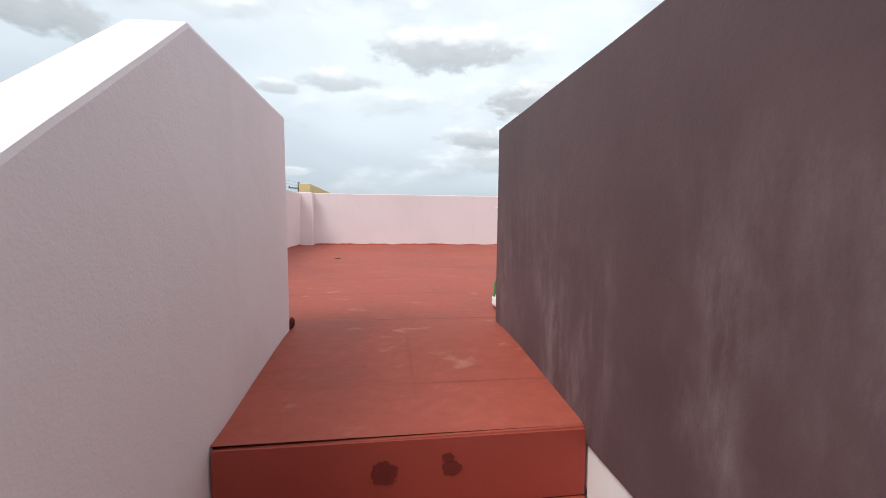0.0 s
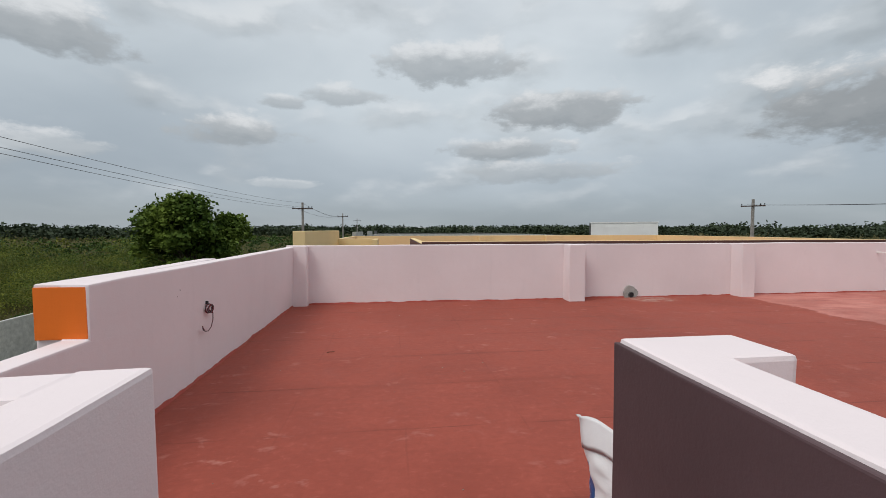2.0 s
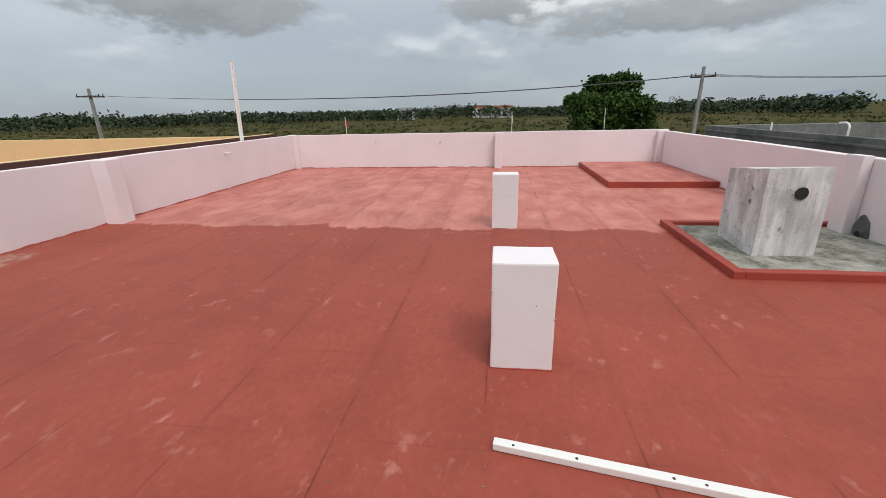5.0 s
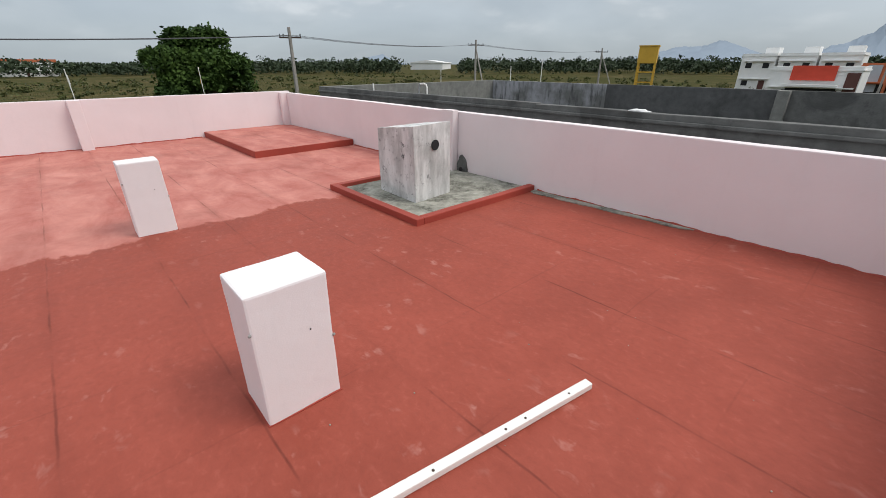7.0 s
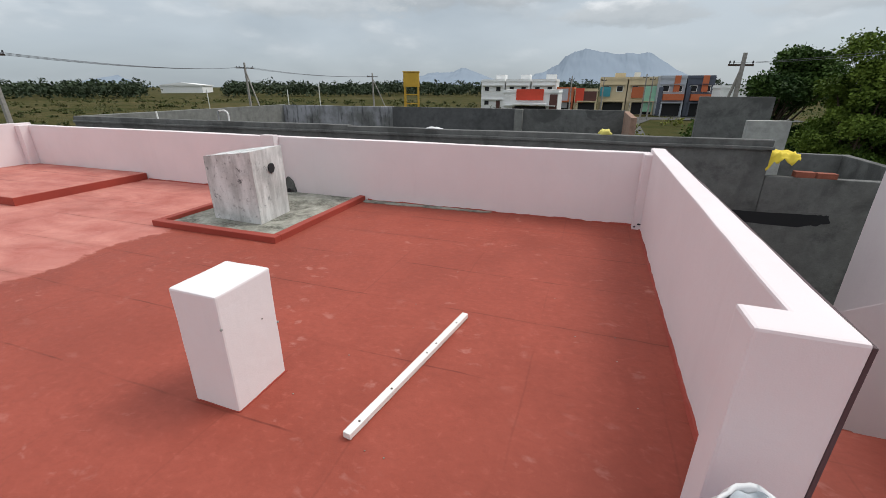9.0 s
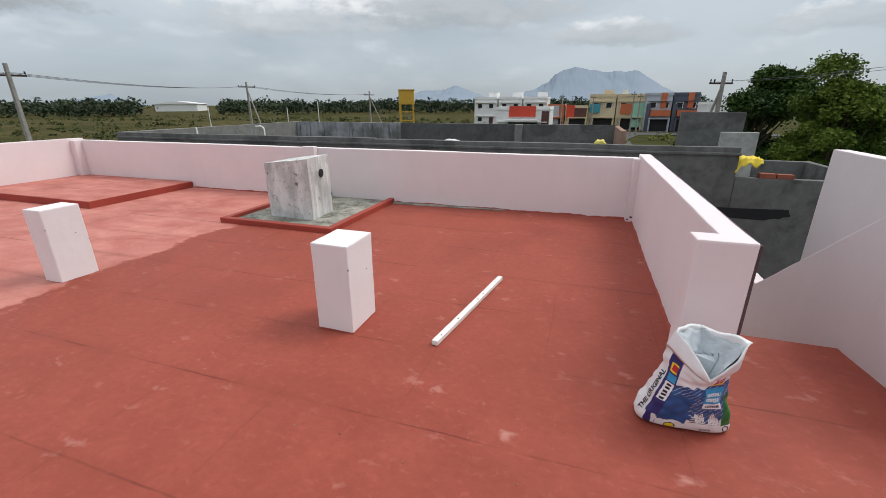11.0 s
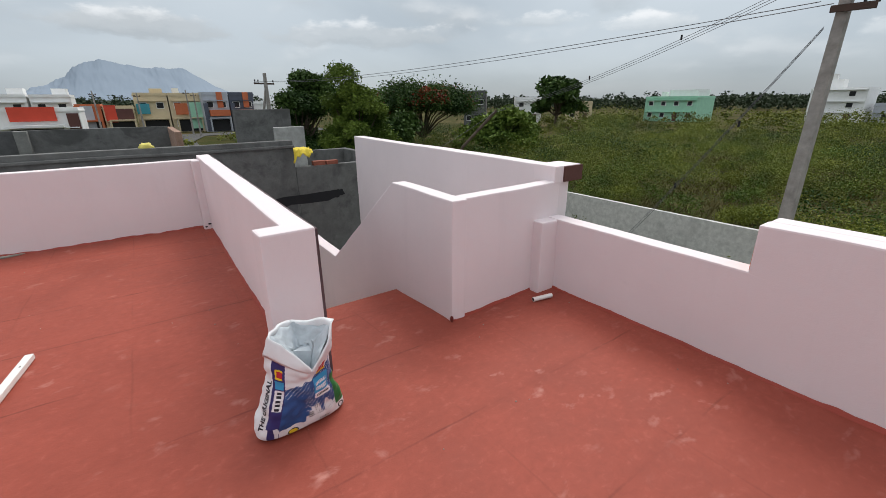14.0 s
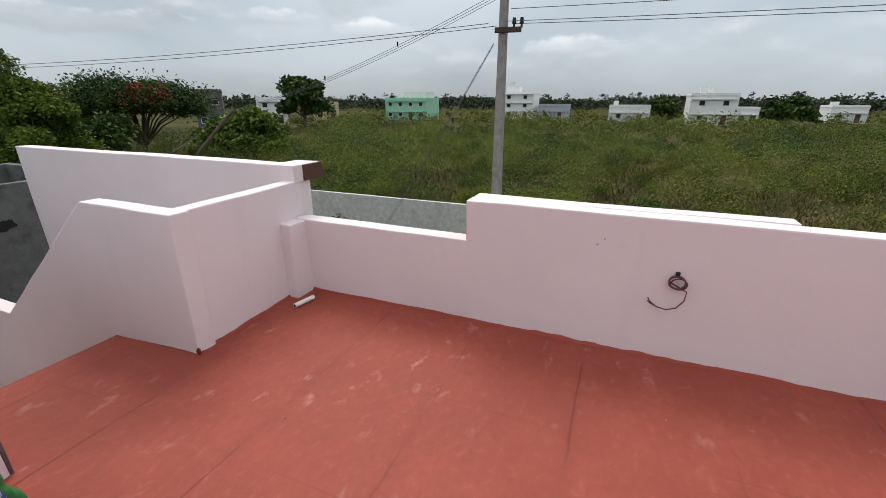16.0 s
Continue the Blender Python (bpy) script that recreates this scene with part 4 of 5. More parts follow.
power_pole(-7.15, 0.02, 3.9, 0.5, 1.75, arm_drop=1.05, arm_shift=0.1)
power_pole(-7.3, 36.6, 3.6, 1.7, 0.1)
power_pole(-8.2, 74, 4.1, 1.8, 0.1)
power_pole(-8.7, 110, 4.1, 1.8, 0.1)
power_pole(29.2, 29.2, 3.6, 1.6, -0.7)
power_pole(28.9, -11.5, 3.6, 1.3, 1.0)
power_pole(38.9, -38.2, 4.1, 1.8, 0.8, stay=(-3.2, 1.0))
power_pole(34.6, -59.3, 3.6, 1.6, 0.6, stay=(-3.4, 0.6))
power_pole(-4.7, -24.5, 3.2, 1.3, 0.4, stay=(1.2, -0.6))
for k, dx in enumerate((-0.26, 0.0, 0.26)):
    z = (2.98, 3.22, 3.0)[k]
    cable((-7.15 + dx * 0.4, 0.15 - dx * 0.3, z), (-7.3 + dx * 2.6, 36.6, 3.15 if dx else 3.55), 0.35, 0.006)
    if k != 1:
        cable((-7.15 + dx * 0.4, -0.2 - dx * 0.2, z - 0.02), (-4.7 + dx * 2, -24.5, 2.75), 0.3, 0.007)
    cable((-7.3 + dx * 2.6, 36.6, 3.15 if dx else 3.55), (-8.2 + dx * 2.6, 74, 3.65), 0.5)
    cable((28.9 + dx * 2, -11.5, 3.15), (29.2 + dx * 2, 29.2, 3.15), 0.7)
    cable((28.9 + dx * 2, -11.5, 3.15), (38.9 + dx * 2, -38.2, 3.65), 0.4)
    cable((38.9 + dx * 2, -38.2, 3.65), (34.6 + dx * 2, -59.3, 3.15), 0.4)


def leaning_post():
    root = thing("leaning_post", "thin leaning wooden service post in the scrub", "post", (-9.3, -12.1, G))
    part("post", rod([(0.9, -0.9, 0), (0.0, 0.2, 3.4), (-1.1, 1.0, 4.85)], 0.06, None, 8), BARK, root)
    return root


leaning_post()
for k in range(3):
    off = 0.05 * (k - 1)
    cable((-7.15, -0.12, 3.45 + off), (-10.4, -11.1, 1.25 + off), 0.25, 0.005, "bundled service cable hung from the power pole")
    cable((-7.1, -0.15, 2.62 + off * 0.4), (-6.7 + off * 2, -2.6, -1.3), 0.05, 0.004, "bundled stay cable beside the power pole")
cable((-10.4, -11.1, 1.25), (-5.0, -9.5, -0.4), 0.1, 0.006, "service cable sagging to the stair house")
for p in ((-7.9, -2.7, 2.83), (-8.75, -5.5, 2.2), (-6.98, -0.95, 1.2), (-6.84, -1.78, 0.0)):
    bm = rod([(0, 0, -0.05), (0, 0, 0.05)], 0.02, None, 8)
    ob = finish("cable_spacer", bm, DARK)
    ob.location = p
    tagged(ob, "black spacer clipped on the service cable", "spacer", "cable spacers")


# ---- far houses ----
def far_house(x, y, w, d, h, turn, mat, label, storeys=2, extra=(), top=0.5, cat="house", porch=False):
    """A flat-roofed house facing its own -y: walls, parapet, windows with frames, and blocks on the roof."""
    root = thing("house", label, cat, (x, y, G), "houses across the land")
    root.rotation_euler = (0, 0, turn)
    part("wall", box(-w / 2, w / 2, 0, d, 0, h), mat, root)
    bm = box(-w / 2 - 0.1, w / 2 + 0.1, -0.12, d + 0.1, h, h + 0.18)
    box(-w / 2, w / 2, -0.02, 0.1, h + 0.18, h + top, bm)
    box(-w / 2, w / 2, d - 0.1, d, h + 0.18, h + top, bm)
    box(-w / 2, -w / 2 + 0.12, 0.1, d - 0.1, h + 0.18, h + top, bm)
    box(w / 2 - 0.12, w / 2, 0.1, d - 0.1, h + 0.18, h + top, bm)
    part("roof", bm, mat, root)
    fh = h / storeys
    n = max(2, int(w / 3.2))
    for s in range(storeys):
        for k in range(n):
            u = -w / 2 + w * (k + 0.5) / n
            if s == 0 and k == n // 2:
                dr = part("door", box(u - 0.5, u + 0.5, -0.06, 0.05, 0.1, 2.1), BROWN, root)
                continue
            win = part("window", box(u - 0.62, u + 0.62, -0.07, 0.05, s * fh + 1.0, s * fh + 2.15), WHITE, root)
            part("pane", box(u - 0.52, u + 0.52, -0.085, -0.072, s * fh + 1.1, s * fh + 2.05), DARK, win)
        part("sunshade", box(-w / 2 + 0.3, w / 2 - 0.3, -0.5, -0.002, s * fh + 2.3, s * fh + 2.42), mat, root)
    if porch:
        # no recess here: a dark panel on the wall paints the porch's shade
        part("porch_shade_panel", box(-w * 0.30, w * 0.42, -0.10, 0.0, 0.1, 2.35), DARK, root, "flat dark panel painted as the shade of an open porch")
        part("porch_slab", box(-w * 0.36, w * 0.48, -1.1, 0.0, 2.45, 2.62), mat, root)
        for u in (-w * 0.33, w * 0.45):
            part("porch_post", box(u - 0.12, u + 0.12, -1.05, -0.8, 0, 2.45), mat, root)
    for nm, b, m in extra:
        part(nm, box(*b), m, root)
    return root


def roof_block(w, d, x, y, h, t):
    return (x - w / 2, x + w / 2, y, y + d, h, h + t)


TEAL = paint("teal_paint", (0.06, 0.28, 0.34), 0.08)
MINT = paint("mint_green_paint", (0.33, 0.60, 0.44), 0.08)
SCARLET = paint("scarlet_paint", (0.60, 0.07, 0.04), 0.08)
TERRACOTTA = paint("terracotta_paint", (0.50, 0.14, 0.06), 0.08)
CREAM = paint("cream_paint", (0.60, 0.50, 0.33), 0.08)
SLATE = paint("slate_grey_paint", (0.09, 0.10, 0.13), 0.08)
PALE_GREY = paint("pale_grey_paint", (0.42, 0.44, 0.48), 0.08)
TANK_YELLOW = paint("tank_yellow_paint", (0.60, 0.36, 0.05), 0.1)
BLACK_TANK = plain("white_tank_plastic", (0.7, 0.7, 0.68), 0.4)

for k in range(3):
    far_house(26.4 - 6.1 * k, -105, 5.7, 8, 6.4, math.pi, WHITE, "white two-storey house in a far row", 2, [("stair_head", roof_block(2.2, 3, 1.2, 3, 6.5, 1.5), WHITE)])
# the dark panel under this porch is painted shade on a solid wall
far_house(12.4, -71.5, 9.0, 8, 4.3, math.pi, WHITE, "white single-storey house with a scarlet roof band", 1,
          [("porch_band", (-2.2, 2.2, -0.3, 0.3, 3.2, 4.9), SCARLET), ("porch", (-2.6, 2.8, -1.6, -0.4, 2.5, 2.75), WHITE), ("painted_porch_shade", (-2.4, 2.6, -0.2, -0.1, 0.1, 2.4), DARK), ("side_panel", (3.2, 4.4, -0.14, 0.02, 0.4, 4.1), BROWN)])
far_house(8.3, -92, 3.4, 8, 4.7, math.pi, TERRACOTTA, "terracotta house in a colourful row", 1, [("panel", (-1.0, 0.6, -0.2, 0.0, 1.2, 4.9), PALE_GREY)], porch=True)
far_house(4.2, -92, 4.4, 8, 4.4, math.pi, CREAM, "cream house with a scarlet porch in a colourful row", 1, [("panel", (-2.0, -0.4, -0.3, 0.0, 2.2, 5.0), SCARLET), ("porch", (-0.4, 2.0, -0.3, 0.0, 2.4, 4.4), BROWN)], porch=True)
far_house(-0.8, -95, 5.2, 8, 6.6, math.pi, CREAM, "cream two-storey house in a colourful row", 2, [("panel", (-2.4, -0.4, -0.4, 0.0, 3.4, 5.2), TEAL), ("stair_head", roof_block(2.0, 3, 1.2, 3, 6.7, 1.2), CREAM)], porch=True)
far_house(-6.2, -95, 5.2, 8, 6.6, math.pi, CREAM, "cream two-storey house with mint green panels", 2, [("panel", (0.6, 2.6, -0.5, 0.0, 0.6, 5.4), MINT), ("panel", (-1.8, 0.4, -0.4, 0.0, 3.2, 5.2), TERRACOTTA), ("tank", roof_block(1.1, 1.1, -1, 3, 6.7, 1.3), BLACK_TANK)], porch=True)
for k in range(2):
    far_house(-11.0 - 4.6 * k, -91, 4.4, 8, 6.7, math.pi, PALE_GREY if k == 0 else SLATE, "slate grey two-storey house with a scarlet balcony", 2, [("balcony", (-1.4, 2.1, -0.9, 0.0, 2.9, 4.0), TERRACOTTA), ("panel", (-2.2, -1.5, -0.5, 0.0, 0.2, 5.2), SLATE), ("panel", (0.2, 1.2, -0.2, 0, 4.4, 7.2), TERRACOTTA)], porch=True)
far_house(-19, -82, 4, 6, 5.0, math.pi, WHITE, "small white house at the end of the row", 1)

E_ = math.pi / 2
far_house(-109, -55.5, 13, 9, 5.6, E_, MINT, "mint green house across the scrub", 2, [("upper_storey", (-1.5, 5.5, 2, 8, 5.7, 7.6), WHITE), ("tank", roof_block(1.2, 1.2, -4, 4, 5.8, 1.4), BLACK_TANK)])
far_house(-124, -27, 9.5, 9, 7.0, E_, WHITE, "white three-storey house across the scrub", 3, [("stair_head", roof_block(3.5, 3.5, -2, 3, 7.1, 2.2), WHITE), ("tank", roof_block(1.2, 1.2, -2.4, 4, 9.3, 1.2), BLACK_TANK)])
far_house(-126, -17, 8, 8, 3.8, E_, PALE_GREY, "pale grey low house across the scrub", 1)
far_house(-118, 3.2, 9.6, 8, 3.7, E_, WHITE, "white single-storey house across the scrub", 1, [("tank", roof_block(1.2, 1.2, -3.4, 4, 3.8, 1.4), BLACK_TANK)])
far_house(-108.6, 19.8, 9.0, 9, 6.2, E_, WHITE, "white two-storey house with tanks on its roof", 2, [("tank", roof_block(1.1, 1.1, -0.4, 3, 6.4, 1.6), BLACK_TANK), ("tank", roof_block(1.1, 1.1, -2.0, 3, 6.4, 1.6), BLACK_TANK)])
far_house(-108, 26.2, 4.0, 7, 3.4, E_, WHITE, "white house wing across the scrub", 1)
far_house(-130, 51, 7.0, 7, 3.6, E_, WHITE, "white single-storey house across the scrub", 1, [("tank", roof_block(1.4, 1.4, -2, 3, 3.7, 1.2), BLACK_TANK)])
far_house(-61.5, -75, 5.0, 6, 7.0, 2.4, GREY, "unfinished grey house behind trees", 2)
far_house(-77.5, -74, 6.5, 6, 5.6, 2.4, WHITE, "white house behind trees", 2)
far_house(-92, -70, 6.5, 6, 4.6, 2.2, CREAM, "cream house behind trees", 1)
for x, y, w, t in ((-20, 330, 14, 0.0), (10, 340, 10, 0.0), (24, 335, 8, 0), (48, 330, 12, 0), (70, 325, 9, 0)):
    far_house(x, y, w, 9, 6.2, t, WHITE, "tiny white house on the horizon", 2)
far_house(285, 5, 26, 10, 6.0, -E_, WHITE, "long white building with a red roof on the horizon", 2, [("red_roof", (-13, 13, -0.4, 10.4, 6.2, 7.4), TERRACOTTA)])
far_house(270, 60, 10, 9, 7.0, -E_, PALE_GREY, "grey building on the horizon", 2)


def warehouse():
    root = thing("warehouse", "long white steel warehouse with a shallow roof", "warehouse", (366, -313, G))
    root.rotation_euler = (0, 0, math.radians(130))
    part("wall", box(-34, 34, -16, 16, 0, 6.4), WHITE, root)
    part("roof", prism([(-17, 6.4), (0, 8.6), (17, 6.4), (17, 6.1), (-17, 6.1)], -35, 35, "x"), WHITE, root)
    return root


warehouse()


def water_tower():
    root = thing("water_tower", "yellow water tank on a tall braced frame", "water tower", (39.2, -84.8, G))
    root.rotation_euler = (0, 0, 0.35)
    part("tank", box(-1.6, 1.6, -1.6, 1.6, 5.2, 8.0, bevel=0.08), TANK_YELLOW, root)
    part("rim", box(-1.7, 1.7, -1.7, 1.7, 8.0, 8.2), TANK_YELLOW, root)
    for sx in (-1.4, 1.4):
        for sy in (-1.4, 1.4):
            part("leg", box(sx - 0.14, sx + 0.14, sy - 0.14, sy + 0.14, 0, 5.2), TANK_YELLOW, root)
    for z in (1.8, 3.6):
        for a in (0, 1):
            for s in (-1.4, 1.4):
                part("brace", box(*((-1.3, 1.3, s - 0.08, s + 0.08) if a else (s - 0.08, s + 0.08, -1.3, 1.3)), z, z + 0.18), TANK_YELLOW, root)
    return root


water_tower()
compound_wall([(30, -48), (22, -62), (14, -64)], 1.3)


def grey_terrace(y0, mat, z):
    root = thing("house", "unfinished grey cement house with open roof rooms", "house", (0, y0, G), "unfinished houses")
    k = -G
    part("wall", box(-1.2, 13.3, 0, 10.6, 0, k - 0.05), mat, root)
    for x0, x1, a, b in ((1.0, 13.3, 0, 0.14), (1.0, 1.14, 0.14, 5), (-1.2, 13.3, 10.46, 10.6), (13.16, 13.3, 0.14, 10.46), (-1.2, -1.06, 4.6, 10.46), (-1.06, -0.1, 4.6, 4.74)):
        part("parapet", box(x0, x1, a, b, k - 0.05, k + z), mat, root)
    part("stair_wall", box(-1.35, -1.2, -0.2, 4.8, 0, k + 1.1), mat, root)
    return root


grey_terrace(18.4, GREY_LIGHT, 0.78)
grey_terrace(29.6, GREY_LIGHT, 0.78)
grey_terrace(40.8, GREY, 0.78)


def white_screen():
    root = thing("boundary_screen", "white painted free-standing wall on the plain", "wall", (23.6, 38.4, G))
    root.rotation_euler = (0, 0, math.atan2(36.9 - 40.1, 26.2 - 20.9))
    part("panel", rough_up(box(-3.1, 3.1, -0.1, 0.1, 0, 5.45), 0.8, 0.02, 3), WHITE, root)
    part("coping", box(-3.16, 3.16, -0.14, 0.14, 5.45, 5.55), WHITE, root)
    part("post", box(-3.25, -3.1, -0.12, 0.12, 0, 5.5), GREY_DARK, root)
    return root


white_screen()


def mountain(profile, y, depth, label, mat, seed):
    """A ridge with a modelled flank, from a height profile along x."""
    xs, hs = zip(*profile)
    nx, ny = 260, 18
    bm = bmesh.new()
    grid = []
    for j in range(ny):
        row = []
        v = j / (ny - 1)
        for i in range(nx):
            u = i / (nx - 1)
            x = xs[0] + (xs[-1] - xs[0]) * u
            h = sum(float(np.interp(-(x + d), [-a for a in xs], hs)) for d in (-26, -13, 0, 13, 26)) / 5
            n = noise.noise(Vector((x * 0.018, v * 6, seed))) * 8 + noise.noise(Vector((x * 0.05, v * 14, seed))) * 5 + noise.noise(Vector((x * 0.13, v * 30, seed))) * 3
            row.append(bm.verts.new((x + n * 0.5, y + depth * v, -8 + (h + n * (1 if h > 12 else 0)) * (1 - v) ** 1.25)))
        grid.append(row)
    for j in range(ny - 1):
        for i in range(nx - 1):
            bm.faces.new((grid[j][i], grid[j][i + 1], grid[j + 1][i + 1], grid[j + 1][i]))
    bmesh.ops.recalc_face_normals(bm, faces=bm.faces[:])
    ob = finish("backdrop", bm, mat, smooth=True)
    return tagged(ob, label, "mountain", "", "structure")


# the ridges look hazy only through their blue-grey colour
mountain([(620, 12), (500, 45), (386, 97), (300, 122), (250, 165), (217, 203), (160, 218), (112, 236), (60, 222), (10, 212), (-94, 192), (-158, 207), (-196, 190), (-256, 212), (-294, 182), (-354, 145), (-449, 92), (-560, 40), (-660, 12)], -3000, 500, "mountain on the horizon with blue-grey haze painted into its colour", MOUNT, 1)
mountain([(1800, 10), (1470, 72), (1250, 118), (1120, 112), (1011, 152), (930, 120), (760, 60), (520, 15)], -3350, 500, "hills on the horizon with pale haze painted into their colour", MOUNT, 2)
mountain([(3100, 5), (2900, 60), (2760, 74), (2600, 30), (2450, 5)], -1900, 400, "hills on the horizon with pale haze painted into their colour", MOUNT, 3)


def plot_flag(x, y, top, mat):
    root = thing("plot_flag", "thin stick with a small cloth flag on the plain", "flag", (x, y, G), "plot flags")
    h = top - G
    part("stick", rod([(0, 0, 0), (0.05, 0, h * 0.5), (0.0, 0.05, h)], 0.03, None, 6), PVC, root)
    bm = bmesh.new()
    vs = [[bm.verts.new((0.02 + 0.10 * i, 0.06 * math.sin(i * 1.3 + j), h - 0.05 - 0.35 * j - 0.12 * i)) for i in range(5)] for j in range(3)]
    for j in range(2):
        for i in range(4):
            bm.faces.new((vs[j][i], vs[j][i + 1], vs[j + 1][i + 1], vs[j + 1][i]))
    bmesh.ops.solidify(bm, geom=bm.faces[:], thickness=0.01)
    part("cloth", bm, mat, root)
    return root


plot_flag(38.8, 13.9, 1.2, SCARLET)
plot_flag(41.2, -1.0, 1.3, WHITE)
plot_flag(40.2, -8.9, 1.4, TANK_YELLOW)


# ---- small things on the terrace ----
def sack():
    """A half-empty woven putty sack with its mouth rolled down, slumped against the stair pillar."""
    root = thing("putty_sack", "half-empty printed white putty sack with a rolled-down mouth", "sack", (1.268, 0.33, 0.0))
    root.rotation_euler = (0, 0, radians(4))
    CLOTH = plain("woven_white_sack", (0.74, 0.74, 0.75), 0.5, 0, 0.06, 30)
    BLUE = plain("blue_sack_print", (0.030, 0.085, 0.24), 0.4, 0, 0.35, 25)
    NAVY = plain("navy_sack_print", (0.035, 0.033, 0.14), 0.4, 0, 0.15, 25)
    SKY = plain("light_blue_sack_print", (0.045, 0.30, 0.55), 0.4)
    GREEN = plain("green_sack_print", (0.02, 0.17, 0.05), 0.4)
    CRIMSON = plain("crimson_sack_print", (0.45, 0.02, 0.03), 0.4)
    GOLD = plain("yellow_sack_print", (0.75, 0.55, 0.03), 0.4)
    INK = plain("black_sack_print", (0.02, 0.02, 0.03), 0.4)
    LINING = plain("grey_sack_lining", (0.46, 0.50, 0.53), 0.5, 0, 0.35, 18)
    mats = [CLOTH, BLUE, NAVY, SKY, GREEN, CRIMSON, GOLD, INK]

    def body(u, v):
        """u: turn round the sack, from its east side over its north face; v: 0 at the foot, 1 at the mouth."""
        c, s = math.cos(u), math.sin(u)
        a = 0.236 - 0.098 * v ** 0.9 + 0.008 * math.sin(v * 9)
        b = 0.105 + 0.012 * v + 0.012 * math.sin(math.pi * min(1, v * 1.6))
        p = 0.62 + 0.85 * v * v
        x = a * math.copysign(abs(c) ** p, c)
        y = b * math.copysign(abs(s) ** p, s)
        k = 0.014 * noise.noise(Vector((x * 9, y * 9, v * 5))) + 0.008 * noise.noise(Vector((x * 24, y * 24, v * 12)))
        n = Vector((x / a, y / b, 0)).normalized()
        foot = 0.022 * max(0, 1 - v / 0.05) ** 2
        z = 0.004 + 0.535 * v - 0.17 * v ** 3 * (1 - abs(c) ** 1.3) * (s > 0) + 0.012 * v * abs(c) + 0.02 * v ** 3 * max(0, -c) ** 3
        return Vector((x - 0.036 * v + 0.03 * math.sin(math.pi * v) * max(0, -c), y + 0.025 + 0.045 * v + 0.075 * v * v * max(0, -c), z)) + n * (k * min(1, v * 8) - foot)

    def tint(u, v, jag):
        c, p = math.cos(u), 0.62 + 0.85 * v * v
        s = -math.copysign(abs(c) ** p, c)  # -1 on the east edge, +1 on the west edge
        if math.sin(u) <= 0.0:
            return 1 if 0.2 < v < 0.55 and abs(s) < 0.8 else 0
        if s < -0.91:
            return 0
        band = -0.66 + 0.03 * v
        if s < band:
            if 0.66 < v < 0.76 and -0.86 < s < -0.70:
                return 6 if s < -0.83 or v > 0.74 or v < 0.68 else 5
            if 0.34 < v < 0.54 and -0.87 < s < band - 0.03:
                return 7 if abs(((v - 0.34) * 26) % 1 - 0.5) < 0.32 and -0.83 < s < -0.73 else 0
            if 0.55 < v < 0.64 and -0.87 < s < band - 0.03:
                return 3
            return 0 if v < 0.16 and jag > 0.05 else 2
        if 0.16 < s < 0.70 and 0.36 < v < 0.63:
            if v < 0.425:
                return 7 if 0.22 < s < 0.64 and abs(v - 0.392) < 0.014 and (s * 19) % 1 < 0.72 else 0
            if (0.455 < v < 0.50 or 0.525 < v < 0.565) and 0.22 < s < 0.62 and (s * 15) % 1 < 0.72:
                return 0
            return 3
        if 0.28 < s < 0.62 and 0.67 < v < 0.80:
            if v < 0.70:
                return 6
            return 5 if abs(s - 0.45) < 0.17 - 0.9 * abs(v - 0.74) and (s * 22 + v * 9) % 1 > 0.2 else 0
        if s > 0.78 + 0.3 * (v - 0.3) and 0.12 < v < 0.50:
            return 4
        if v < 0.30 and -0.05 < s < 0.78:
            roofline = 0.15 + 0.13 * abs(math.sin(s * 9.3)) + 0.03 * math.sin(s * 31)
            if v < roofline:
                if 0.05 < v < 0.085 and 0.22 < s < 0.50 and (s * 24) % 1 < 0.6:
                    return 7
                return 7 if v > 0.13 and (s * 24) % 1 < 0.28 and (v * 36) % 1 < 0.5 else 0
        upper = 0.56 + 0.13 * (s + 0.6) + 0.05 * jag
        lower = 0.13 + 0.04 * s + 0.03 * jag
        if lower < v < upper:
            return 0 if (v * 16 - s * 8.5 + jag * 0.25) % 1 < 0.09 and (v > 0.45 or s > -0.1) and jag > -0.22 else 1
        if v < 0.1 and (s + 0.35) ** 2 / 0.014 + (v - 0.055) ** 2 / 0.0014 < 1:
            return 6 if (s + 0.35) ** 2 / 0.009 + (v - 0.055) ** 2 / 0.0009 < 1 else 7
        if (s - 0.86) ** 2 / 0.006 + (v - 0.07) ** 2 / 0.0012 < 1 and (s - 0.86) ** 2 / 0.0025 + (v - 0.07) ** 2 / 0.0005 > 1:
            return 7
        return 0

    nu, nv = 400, 170
    bm = bmesh.new()
    rows = [[bm.verts.new(body(2 * math.pi * i / nu, j / nv)) for i in range(nu)] for j in range(nv + 1)]
    for j in range(nv):
        for i in range(nu):
            f = bm.faces.new((rows[j][i], rows[j][(i + 1) % nu], rows[j + 1][(i + 1) % nu], rows[j + 1][i]))
            u, v = 2 * math.pi * (i + 0.5) / nu, (j + 0.5) / nv
            f.material_index = tint(u, v, noise.noise(Vector((math.cos(u) * 10, v * 4, 2.0))))
            f.smooth = True
    bm.faces.new(rows[0][::-1])
    part("bag", bm, mats, root)
    # the rolled mouth and the lining that shows inside it
    bm = bmesh.new()
    prof = [(0.003, 0.87), (0.007, 0.85), (0.010, 0.88), (0.009, 0.96), (0.008, 1.0), (0.004, 1.025), (-0.004, 1.0), (-0.005, 0.92)]
    rings = []
